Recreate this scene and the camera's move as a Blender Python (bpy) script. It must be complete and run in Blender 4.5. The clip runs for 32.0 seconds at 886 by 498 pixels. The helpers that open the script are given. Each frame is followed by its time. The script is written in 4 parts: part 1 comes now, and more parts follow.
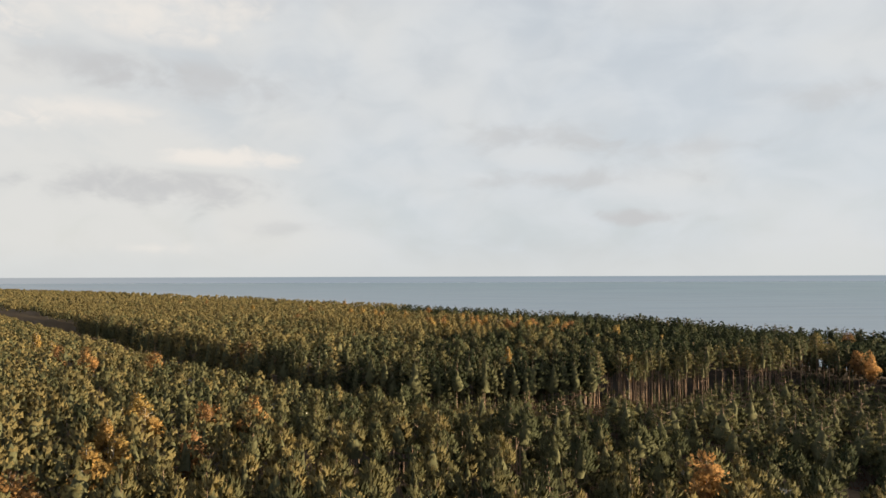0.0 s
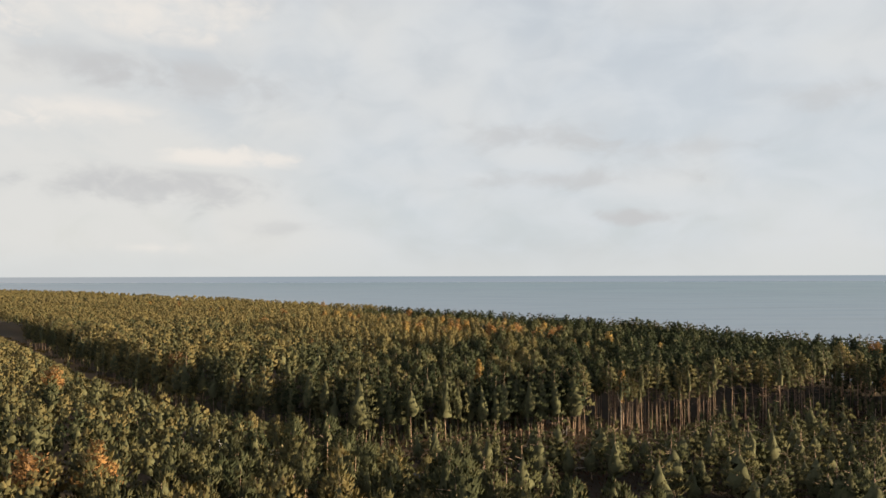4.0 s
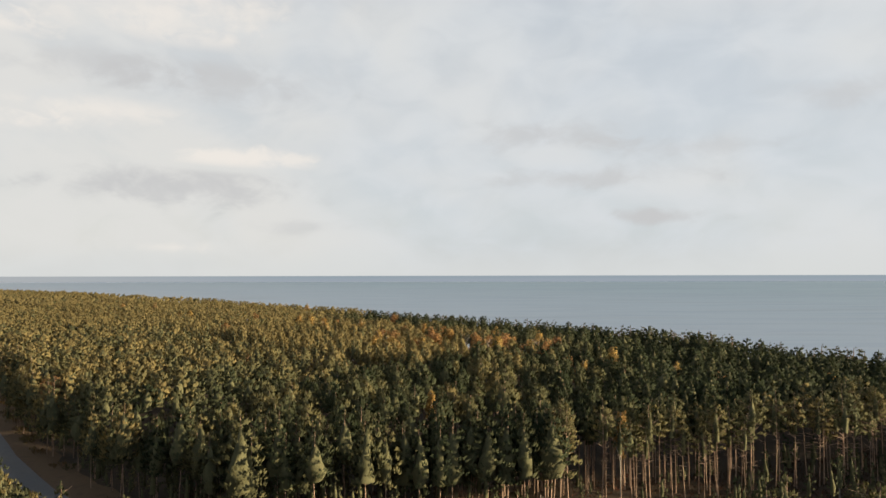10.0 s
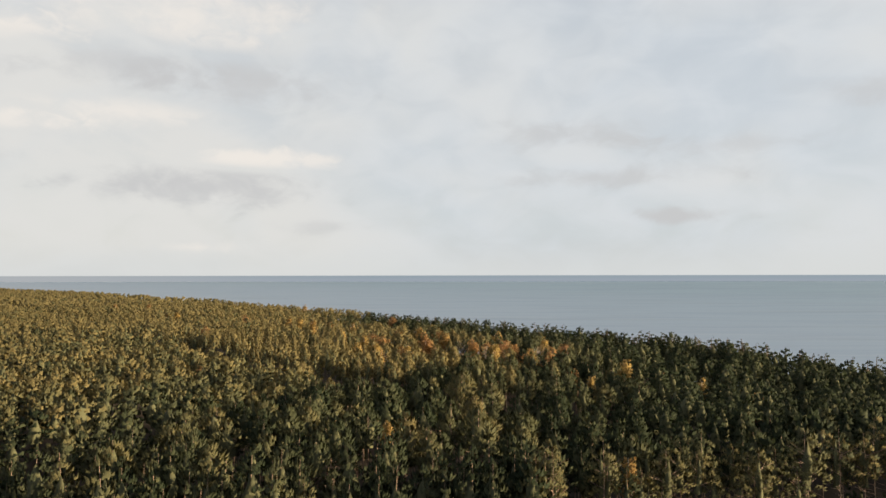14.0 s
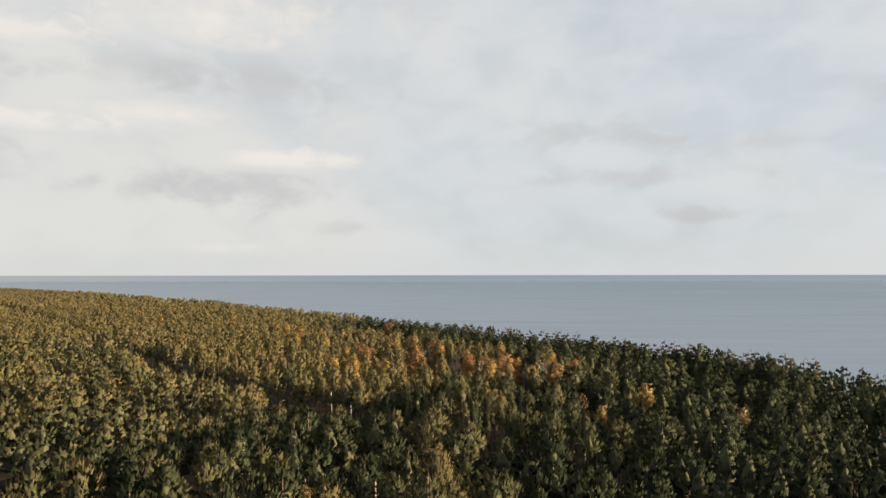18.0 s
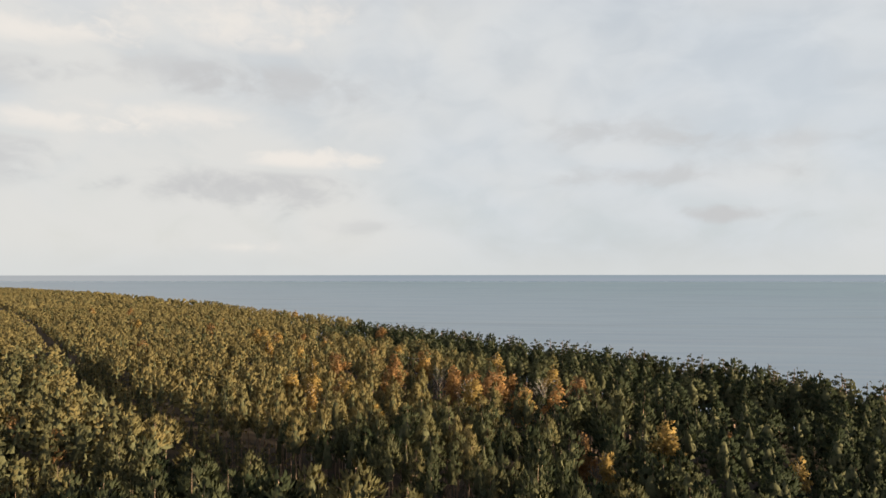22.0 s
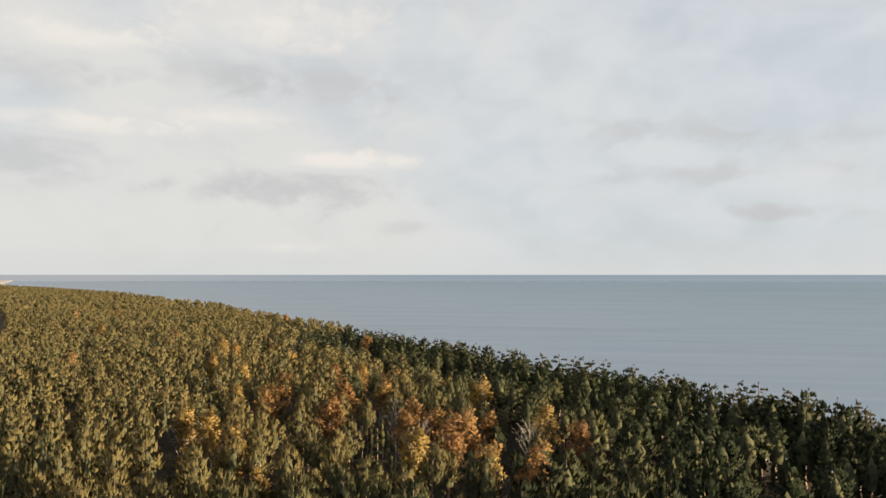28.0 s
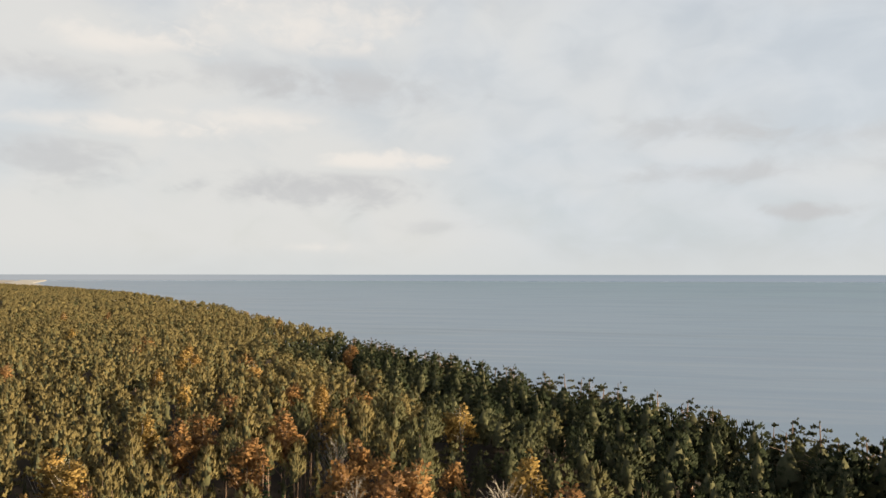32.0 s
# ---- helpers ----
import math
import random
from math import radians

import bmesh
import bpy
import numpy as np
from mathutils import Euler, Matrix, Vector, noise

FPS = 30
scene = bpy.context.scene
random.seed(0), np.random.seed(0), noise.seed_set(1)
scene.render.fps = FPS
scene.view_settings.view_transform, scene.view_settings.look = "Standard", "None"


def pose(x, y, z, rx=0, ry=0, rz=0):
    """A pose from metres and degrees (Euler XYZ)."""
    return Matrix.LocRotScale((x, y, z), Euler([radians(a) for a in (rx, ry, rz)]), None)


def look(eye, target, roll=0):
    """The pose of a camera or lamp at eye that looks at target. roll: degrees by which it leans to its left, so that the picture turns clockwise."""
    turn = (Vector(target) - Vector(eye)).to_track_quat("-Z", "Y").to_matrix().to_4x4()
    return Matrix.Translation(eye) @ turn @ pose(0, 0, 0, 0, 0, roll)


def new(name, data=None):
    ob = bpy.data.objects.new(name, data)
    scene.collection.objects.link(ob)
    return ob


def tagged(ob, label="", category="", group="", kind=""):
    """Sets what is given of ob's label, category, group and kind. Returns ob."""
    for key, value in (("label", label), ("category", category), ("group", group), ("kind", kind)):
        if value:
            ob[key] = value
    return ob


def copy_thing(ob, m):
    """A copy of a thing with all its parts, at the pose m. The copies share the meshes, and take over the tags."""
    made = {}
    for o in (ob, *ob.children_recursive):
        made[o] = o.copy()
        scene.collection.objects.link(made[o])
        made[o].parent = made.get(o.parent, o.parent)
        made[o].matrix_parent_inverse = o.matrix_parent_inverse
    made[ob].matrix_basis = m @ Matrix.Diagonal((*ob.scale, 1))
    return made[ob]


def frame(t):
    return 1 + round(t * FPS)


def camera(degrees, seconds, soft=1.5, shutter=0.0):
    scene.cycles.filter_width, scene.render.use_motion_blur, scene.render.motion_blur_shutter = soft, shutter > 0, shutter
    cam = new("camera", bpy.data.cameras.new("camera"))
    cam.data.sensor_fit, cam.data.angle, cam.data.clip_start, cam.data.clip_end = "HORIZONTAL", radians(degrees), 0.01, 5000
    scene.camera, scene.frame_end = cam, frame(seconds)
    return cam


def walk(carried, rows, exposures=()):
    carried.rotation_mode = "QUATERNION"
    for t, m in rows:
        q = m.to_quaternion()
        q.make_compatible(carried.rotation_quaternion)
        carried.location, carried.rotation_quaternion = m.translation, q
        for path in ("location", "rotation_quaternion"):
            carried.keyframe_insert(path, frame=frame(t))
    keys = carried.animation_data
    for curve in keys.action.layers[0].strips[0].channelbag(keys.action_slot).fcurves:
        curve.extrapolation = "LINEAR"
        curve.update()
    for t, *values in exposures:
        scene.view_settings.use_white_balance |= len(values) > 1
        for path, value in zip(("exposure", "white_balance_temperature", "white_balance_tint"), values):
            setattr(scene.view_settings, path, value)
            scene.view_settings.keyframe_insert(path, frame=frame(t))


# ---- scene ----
cam = camera(65.0, 32.0)
# seconds, eye in metres, degrees of turn to the left, of look upwards, of lean to the right
ROWS = [
    (0.0, 0.00, 0.00, 40.01, 0.002, 2.257, 0.180),
    (1.0, 2.91, 8.76, 40.03, 0.020, 2.250, 0.174),
    (2.0, 5.78, 17.63, 40.00, 0.006, 2.243, 0.168),
    (3.0, 8.57, 26.58, 39.97, -0.036, 2.237, 0.162),
    (3.5, 9.92, 31.02, 39.98, -0.061, 2.233, 0.158),
    (5.5, 15.02, 48.27, 40.12, -0.171, 2.220, 0.146),
    (6.0, 16.38, 52.49, 40.20, -0.114, 2.216, 0.143),
    (7.0, 19.22, 60.81, 40.38, 0.109, 2.209, 0.137),
    (8.0, 22.10, 68.93, 40.55, 0.463, 2.203, 0.131),
    (9.0, 24.88, 77.07, 40.69, 0.887, 2.196, 0.125),
    (10.0, 27.57, 85.41, 40.79, 1.330, 2.189, 0.118),
    (11.0, 30.12, 93.76, 40.79, 1.765, 2.182, 0.112),
    (12.0, 32.55, 101.93, 40.71, 2.195, 2.175, 0.106),
    (13.0, 34.89, 109.92, 40.64, 2.630, 2.169, 0.100),
    (14.0, 37.07, 117.88, 40.66, 3.061, 2.165, 0.094),
    (14.5, 38.10, 121.96, 40.70, 3.274, 2.163, 0.091),
    (16.5, 41.89, 139.05, 41.08, 4.120, 2.155, 0.080),
    (17.0, 42.83, 143.40, 41.17, 4.340, 2.153, 0.077),
    (18.0, 44.74, 152.17, 41.33, 4.801, 2.149, 0.071),
    (19.0, 46.67, 161.03, 41.46, 5.275, 2.145, 0.065),
    (20.0, 48.57, 169.91, 41.54, 5.729, 2.141, 0.059),
    (21.0, 50.48, 178.86, 41.59, 6.172, 2.138, 0.053),
    (22.0, 52.42, 187.65, 41.55, 6.606, 2.134, 0.048),
    (23.0, 54.39, 196.03, 41.44, 7.031, 2.130, 0.042),
    (24.0, 56.32, 204.24, 41.33, 7.470, 2.126, 0.036),
    (25.0, 58.08, 212.65, 41.27, 7.972, 2.122, 0.030),
    (25.5, 58.93, 216.94, 41.25, 8.254, 2.121, 0.024),
    (27.5, 62.18, 234.52, 41.19, 9.546, 2.115, 0.001),
    (28.0, 62.93, 238.87, 41.21, 9.839, 2.114, -0.004),
    (29.0, 64.31, 247.56, 41.29, 10.395, 2.111, -0.016),
    (30.0, 65.54, 256.18, 41.43, 10.932, 2.109, -0.027),
    (31.0, 66.77, 264.73, 41.62, 11.511, 2.106, -0.039),
    (32.0, 68.13, 273.34, 41.82, 12.197, 2.103, -0.050),
]
walk(cam, [(t, pose(x, y, z, 90 + pitch, roll, yaw)) for t, x, y, z, yaw, pitch, roll in ROWS])

# ---------------------------------------------------------------- world, sun
SUN_AZ, SUN_EL = 99.0, 14.5      # degrees clockwise from straight ahead (+y), degrees up


def math_node(tree, op, a, b=None, c=None, clamp=False):
    n = tree.nodes.new("ShaderNodeMath")
    n.operation, n.use_clamp = op, clamp
    for i, v in enumerate((a, b, c)):
        if v is None:
            continue
        if isinstance(v, (int, float)):
            n.inputs[i].default_value = v
        else:
            tree.links.new(v, n.inputs[i])
    return n.outputs[0]


def mix_rgb(tree, fac, a, b, blend="MIX"):
    n = tree.nodes.new("ShaderNodeMix")
    n.data_type, n.blend_type = "RGBA", blend
    for sock, v in ((n.inputs[0], fac), (n.inputs[6], a), (n.inputs[7], b)):
        if isinstance(v, (int, float)):
            sock.default_value = v
        elif isinstance(v, tuple):
            sock.default_value = (*v, 1.0)
        else:
            tree.links.new(v, sock)
    return n.outputs[2]


def ramp(tree, fac, lo, hi, a=0.0, b=1.0):
    n = tree.nodes.new("ShaderNodeMapRange")
    n.interpolation_type = "SMOOTHSTEP"
    tree.links.new(fac, n.inputs[0])
    for i, v in enumerate((lo, hi, a, b)):
        n.inputs[i + 1].default_value = v
    return n.outputs[0]


def noise_tex(tree, vec, scale, detail=4.0, rough=0.55, distortion=0.0):
    n = tree.nodes.new("ShaderNodeTexNoise")
    n.inputs["Scale"].default_value, n.inputs["Detail"].default_value = scale, detail
    n.inputs["Roughness"].default_value, n.inputs["Distortion"].default_value = rough, distortion
    if vec is not None:
        tree.links.new(vec, n.inputs["Vector"])
    return n.outputs[0]


# clouds that stand out: azimuth and elevation in degrees, half width, half height, shade
CLOUDS = [
    (-21.5, 7.0, 7.5, 1.6, -0.8), (-18.5, 9.2, 6.0, 0.8, 0.95), (-19.0, 14.9, 7.0, 1.6, -0.65), (-24.0, 19.5, 10.0, 2.2, 0.7),
    (-29.0, 15.5, 6.0, 1.8, -0.5), (-28.5, 12.3, 7.0, 1.1, 0.65), (-13.5, 4.1, 5.0, 0.7, -0.42), (-22.5, 2.2, 3.5, 0.5, 0.6),
    (6.5, 11.3, 5.0, 1.3, -0.55), (10.5, 7.8, 8.0, 0.9, -0.6), (15.0, 4.6, 4.2, 0.6, -0.85), (19.5, 9.9, 6.0, 0.8, -0.45),
    (30.5, 13.0, 5.0, 1.0, -0.5), (-41.0, 8.6, 5.0, 2.2, -0.65), (-39.0, 11.0, 7.0, 0.9, 0.8), (-44.0, 14.3, 8.0, 2.0, -0.55), (-38.5, 17.0, 6.0, 1.2, 0.75),
]


def build_world():
    world = bpy.data.worlds.new("world")
    scene.world = world
    world.use_nodes = True
    t = world.node_tree
    t.nodes.clear()
    out, bg = t.nodes.new("ShaderNodeOutputWorld"), t.nodes.new("ShaderNodeBackground")
    sky = t.nodes.new("ShaderNodeTexSky")
    sky.sky_type, sky.sun_disc = "NISHITA", False
    sky.sun_elevation, sky.sun_rotation = radians(SUN_EL), radians(SUN_AZ)
    sky.altitude, sky.air_density, sky.dust_density, sky.ozone_density = 40, 1.0, 1.5, 1.2
    geo = t.nodes.new("ShaderNodeTexCoord")
    sep = t.nodes.new("ShaderNodeSeparateXYZ")
    t.links.new(geo.outputs["Generated"], sep.inputs[0])
    x, y, z = sep.outputs
    az = math_node(t, "MULTIPLY", math_node(t, "ARCTAN2", x, y), 57.2958)
    el = math_node(t, "MULTIPLY", math_node(t, "ARCSINE", z), 57.2958)
    comb = t.nodes.new("ShaderNodeCombineXYZ")
    t.links.new(math_node(t, "MULTIPLY", az, 0.115), comb.inputs[0])
    t.links.new(math_node(t, "MULTIPLY", el, 0.195), comb.inputs[1])
    vec = comb.outputs[0]
    big = noise_tex(t, vec, 0.5, 3, 0.5, 0.4)
    fine = noise_tex(t, vec, 1.7, 4, 0.5, 0.5)
    # soft clouds, their outlines broken by the fine noise
    rag = noise_tex(t, vec, 5.0, 4, 0.55, 0.6)
    shift = math_node(t, "MULTIPLY_ADD", rag, 1.3, math_node(t, "MULTIPLY_ADD", fine, 3.0, -2.15))
    shade = None
    for ca, ce, wa, we, s in CLOUDS:
        da = math_node(t, "DIVIDE", math_node(t, "SUBTRACT", az, ca), wa)
        de = math_node(t, "DIVIDE", math_node(t, "SUBTRACT", el, ce), we)
        r2 = math_node(t, "ADD", math_node(t, "MULTIPLY", da, da), math_node(t, "MULTIPLY", de, de))
        r2 = math_node(t, "ADD", math_node(t, "SQRT", r2), shift)
        f = ramp(t, r2, 1.6, -0.1, 0.0, s)
        shade = f if shade is None else math_node(t, "ADD", shade, f)
    cover = ramp(t, math_node(t, "MULTIPLY_ADD", fine, 0.5, math_node(t, "MULTIPLY", big, 0.6)), 0.36, 0.66, 0.80, 0.98)
    cover = math_node(t, "MULTIPLY", cover, ramp(t, el, 18.0, 50.0, 1.0, 0.3))
    dark = ramp(t, shade, 0.0, -0.9, 0.0, 1.0)
    lite = ramp(t, shade, 0.0, 0.9, 0.0, 1.0)
    clear = mix_rgb(t, 1.0, sky.outputs[0], (0.11, 0.11, 0.11), "MULTIPLY")
    # creamier towards the land, cooler over the sea
    warm = math_node(t, "ADD", ramp(t, big, 0.3, 0.7, 0.0, 0.6), ramp(t, az, 2.0, -24.0, 0.0, 0.55), clamp=True)
    veil = mix_rgb(t, warm, (0.675, 0.715, 0.755), (0.745, 0.738, 0.715))
    c = mix_rgb(t, cover, clear, veil)
    c = mix_rgb(t, math_node(t, "MULTIPLY", dark, 0.9), c, (0.575, 0.575, 0.58))
    c = mix_rgb(t, math_node(t, "MULTIPLY", lite, 0.9), c, (0.87, 0.82, 0.762))
    low = ramp(t, el, 3.2, 0.0, 0.0, 0.75)
    c = mix_rgb(t, low, c, (0.685, 0.70, 0.69))
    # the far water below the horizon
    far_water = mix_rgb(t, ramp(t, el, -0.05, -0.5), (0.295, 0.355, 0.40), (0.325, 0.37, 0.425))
    far_water = mix_rgb(t, ramp(t, az, -8.0, -40.0, 0.0, 0.75), far_water, (0.46, 0.47, 0.475))      # mist over the bay, painted as a paler water colour
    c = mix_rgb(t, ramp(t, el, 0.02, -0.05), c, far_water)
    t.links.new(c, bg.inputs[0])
    bg.inputs[1].default_value = 0.445
    t.links.new(bg.outputs[0], out.inputs[0])


build_world()
scene.view_settings.exposure = 1.17
sun = new("sun", bpy.data.lights.new("sun", "SUN"))
sun.data.energy, sun.data.angle, sun.data.color = 5.9, radians(2.5), (1.0, 0.78, 0.49)
sa, se = radians(SUN_AZ), radians(SUN_EL)
sun.matrix_world = look((math.sin(sa) * math.cos(se) * 900, math.cos(sa) * math.cos(se) * 900, math.sin(se) * 900), (0, 0, 0))

# ---------------------------------------------------------------- materials


def material(name):
    m = bpy.data.materials.new(name)
    m.use_nodes = True
    t = m.node_tree
    return m, t, t.nodes["Principled BSDF"]


LEAFY = []


def foliage(name, cols, rough=0.75, through_light=0.48):
    """Leaves or needles: the tone of the tree, finer change from spray to spray."""
    m, t, p = material(name)
    att = t.nodes.new("ShaderNodeAttribute")
    att.attribute_name = "tone"
    info = t.nodes.new("ShaderNodeObjectInfo")
    geo = t.nodes.new("ShaderNodeNewGeometry")
    vary = t.nodes.new("ShaderNodeAttribute")
    vary.attribute_name = "vary"
    own = math_node(t, "MULTIPLY", math_node(t, "SUBTRACT", info.outputs["Random"], 0.55), vary.outputs["Fac"])
    tone = math_node(t, "MULTIPLY_ADD", own, 0.75, att.outputs["Fac"])
    tone = math_node(t, "MULTIPLY_ADD", math_node(t, "SUBTRACT", geo.outputs["Random Per Island"], 0.5), 0.16, tone, clamp=True)
    r = t.nodes.new("ShaderNodeValToRGB")
    e = r.color_ramp.elements
    while len(e) < len(cols):
        e.new(0.5)
    for i, col in enumerate(cols):
        e[i].position, e[i].color = i / (len(cols) - 1), (*col, 1)
    t.links.new(tone, r.inputs[0])
    # fine mottle; shade in the gaps between sprays is painted into the colour
    gap_mottle = noise_tex(t, t.nodes.new("ShaderNodeTexCoord").outputs["Object"], 7.0, 3, 0.65)
    col = mix_rgb(t, ramp(t, gap_mottle, 0.33, 0.67), mix_rgb(t, 1.0, r.outputs[0], (0.68, 0.70, 0.72), "MULTIPLY"), mix_rgb(t, 1.0, r.outputs[0], (1.22, 1.19, 1.13), "MULTIPLY"))
    t.links.new(col, p.inputs["Base Color"])
    p.inputs["Roughness"].default_value = rough
    p.inputs["Specular IOR Level"].default_value = 0.15
    bump = t.nodes.new("ShaderNodeBump")
    bump.inputs["Strength"].default_value, bump.inputs["Distance"].default_value = 0.6, 0.12
    t.links.new(gap_mottle, bump.inputs["Height"])
    t.links.new(bump.outputs[0], p.inputs["Normal"])
    tr = t.nodes.new("ShaderNodeBsdfTranslucent")
    t.links.new(col, tr.inputs[0])
    mx = t.nodes.new("ShaderNodeMixShader")
    mx.inputs[0].default_value = through_light
    t.links.new(p.outputs[0], mx.inputs[1])
    t.links.new(tr.outputs[0], mx.inputs[2])
    t.links.new(mx.outputs[0], t.nodes["Material Output"].inputs[0])
    LEAFY.append(m)
    return m


def ground_like(name, cols, scale, bump=0.3, rough=0.95):
    m, t, p = material(name)
    co = t.nodes.new("ShaderNodeTexCoord").outputs["Object"]
    n = noise_tex(t, co, scale, 8, 0.65)
    n2 = noise_tex(t, co, scale * 9, 6, 0.7)
    f = math_node(t, "MULTIPLY_ADD", n2, 0.35, math_node(t, "MULTIPLY", n, 0.65))
    r = t.nodes.new("ShaderNodeValToRGB")
    e = r.color_ramp.elements
    while len(e) < len(cols):
        e.new(0.5)
    for i, col in enumerate(cols):
        e[i].position, e[i].color = 0.3 + 0.4 * i / (len(cols) - 1), (*col, 1)
    t.links.new(f, r.inputs[0])
    t.links.new(r.outputs[0], p.inputs["Base Color"])
    p.inputs["Roughness"].default_value = rough
    p.inputs["Specular IOR Level"].default_value = 0.2
    b = t.nodes.new("ShaderNodeBump")
    b.inputs["Strength"].default_value, b.inputs["Distance"].default_value = bump, 0.15
    t.links.new(n2, b.inputs["Height"])
    t.links.new(b.outputs[0], p.inputs["Normal"])
    return m


def bark_like(name, low, high):
    """Bark: rough and dark towards the foot, flaking and paler higher up."""
    m, t, p = material(name)
    co = t.nodes.new("ShaderNodeTexCoord").outputs["Object"]
    mp = t.nodes.new("ShaderNodeMapping")
    mp.inputs["Scale"].default_value = (6, 6, 1.2)
    t.links.new(co, mp.inputs[0])
    n = noise_tex(t, mp.outputs[0], 1.5, 6, 0.7)
    c = mix_rgb(t, ramp(t, n, 0.35, 0.65), low, high)
    t.links.new(c, p.inputs["Base Color"])
    p.inputs["Roughness"].default_value = 0.9
    b = t.nodes.new("ShaderNodeBump")
    b.inputs["Strength"].default_value, b.inputs["Distance"].default_value = 0.6, 0.03
    t.links.new(n, b.inputs["Height"])
    t.links.new(b.outputs[0], p.inputs["Normal"])
    return m


def sea_material():
    m, t, p = material("sea_water")
    co = t.nodes.new("ShaderNodeTexCoord").outputs["Object"]
    mp = t.nodes.new("ShaderNodeMapping")
    mp.inputs["Rotation"].default_value = (0, 0, radians(8))
    mp.inputs["Scale"].default_value = (0.35, 1.0, 1.0)
    t.links.new(co, mp.inputs[0])
    v = mp.outputs[0]
    swell = noise_tex(t, v, 0.012, 5, 0.6)
    chop = noise_tex(t, v, 0.12, 6, 0.65, 0.5)
    wide = noise_tex(t, v, 0.0035, 5, 0.6, 0.4)
    sx = t.nodes.new("ShaderNodeSeparateXYZ")
    t.links.new(co, sx.inputs[0])
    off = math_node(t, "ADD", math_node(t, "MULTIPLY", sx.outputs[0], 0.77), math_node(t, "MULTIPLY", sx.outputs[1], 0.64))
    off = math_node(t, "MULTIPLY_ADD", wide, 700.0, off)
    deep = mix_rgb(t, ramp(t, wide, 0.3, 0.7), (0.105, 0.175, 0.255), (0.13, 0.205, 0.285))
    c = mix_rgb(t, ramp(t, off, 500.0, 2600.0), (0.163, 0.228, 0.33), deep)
    mp2 = t.nodes.new("ShaderNodeMapping")
    mp2.inputs["Scale"].default_value = (0.14, 1.0, 1.0)
    t.links.new(co, mp2.inputs[0])
    streak = noise_tex(t, mp2.outputs[0], 0.03, 6, 0.7, 0.3)
    t.links.new(ramp(t, streak, 0.42, 0.72, 0.44, 0.5), p.inputs["Roughness"])
    mp3 = t.nodes.new("ShaderNodeMapping")
    mp3.inputs["Rotation"].default_value, mp3.inputs["Scale"].default_value = (0, 0, radians(-14)), (0.16, 1.0, 1.0)
    t.links.new(co, mp3.inputs[0])
    gust = noise_tex(t, mp3.outputs[0], 0.016, 5, 0.6, 0.4)
    # gust streaks and ripple glints are painted into the colour, not reflected
    gusty = mix_rgb(t, ramp(t, gust, 0.54, 0.66, 0.0, 0.5), c, (0.13, 0.185, 0.25))
    mp4 = t.nodes.new("ShaderNodeMapping")
    mp4.inputs["Rotation"].default_value, mp4.inputs["Scale"].default_value = (0, 0, radians(-6)), (0.09, 1.0, 1.0)
    t.links.new(co, mp4.inputs[0])
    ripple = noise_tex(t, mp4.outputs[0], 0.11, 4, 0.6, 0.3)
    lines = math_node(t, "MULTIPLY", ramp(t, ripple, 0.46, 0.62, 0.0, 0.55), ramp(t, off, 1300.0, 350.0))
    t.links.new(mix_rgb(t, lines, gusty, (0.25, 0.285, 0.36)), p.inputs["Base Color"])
    p.inputs["IOR"].default_value = 1.33
    b = t.nodes.new("ShaderNodeBump")
    b.inputs["Strength"].default_value, b.inputs["Distance"].default_value = 0.4, 0.35
    h = math_node(t, "ADD", math_node(t, "MULTIPLY", swell, 2.0), math_node(t, "MULTIPLY", chop, 0.5))
    t.links.new(h, b.inputs["Height"])
    t.links.new(b.outputs[0], p.inputs["Normal"])
    return m


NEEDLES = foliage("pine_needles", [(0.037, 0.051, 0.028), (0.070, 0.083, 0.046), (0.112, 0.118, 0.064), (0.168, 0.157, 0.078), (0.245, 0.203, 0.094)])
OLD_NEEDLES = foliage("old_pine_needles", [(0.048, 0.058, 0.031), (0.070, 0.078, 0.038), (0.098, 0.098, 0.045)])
YOUNG_NEEDLES = foliage("young_pine_needles", [(0.042, 0.058, 0.03), (0.082, 0.094, 0.048), (0.125, 0.125, 0.062), (0.165, 0.152, 0.074)])
SPRUCE = foliage("spruce_needles", [(0.030, 0.052, 0.026), (0.042, 0.066, 0.030), (0.05, 0.07, 0.03)])
BIRCH_LEAF = foliage("yellow_leaves", [(0.33, 0.24, 0.09), (0.41, 0.29, 0.105), (0.37, 0.235, 0.09)], through_light=0.42)
RUST_LEAF = foliage("rust_leaves", [(0.32, 0.18, 0.082), (0.39, 0.23, 0.096), (0.27, 0.155, 0.078)], through_light=0.42)
PINE_BARK = bark_like("pine_bark", (0.13, 0.09, 0.068), (0.36, 0.25, 0.18))
BIRCH_BARK = bark_like("birch_bark", (0.28, 0.25, 0.22), (0.62, 0.58, 0.52))
# inner needles and twigs, darkened in colour for the shade inside crowns
INNER_SHADE = ground_like("crown_inner_shade", [(0.048, 0.052, 0.029), (0.082, 0.084, 0.045), (0.11, 0.104, 0.055)], 1.2)
DEAD_WOOD = bark_like("bleached_wood", (0.20, 0.18, 0.16), (0.36, 0.33, 0.29))
FLOOR = ground_like("forest_floor", [(0.022, 0.019, 0.014), (0.042, 0.032, 0.023), (0.055, 0.041, 0.028), (0.036, 0.033, 0.022)], 0.09)
SAND = ground_like("pale_sand", [(0.19, 0.16, 0.13), (0.27, 0.23, 0.185), (0.22, 0.19, 0.15)], 0.4)
ASPHALT = ground_like("worn_asphalt", [(0.085, 0.088, 0.092), (0.12, 0.122, 0.125), (0.10, 0.10, 0.10)], 0.5, 0.15, 0.75)
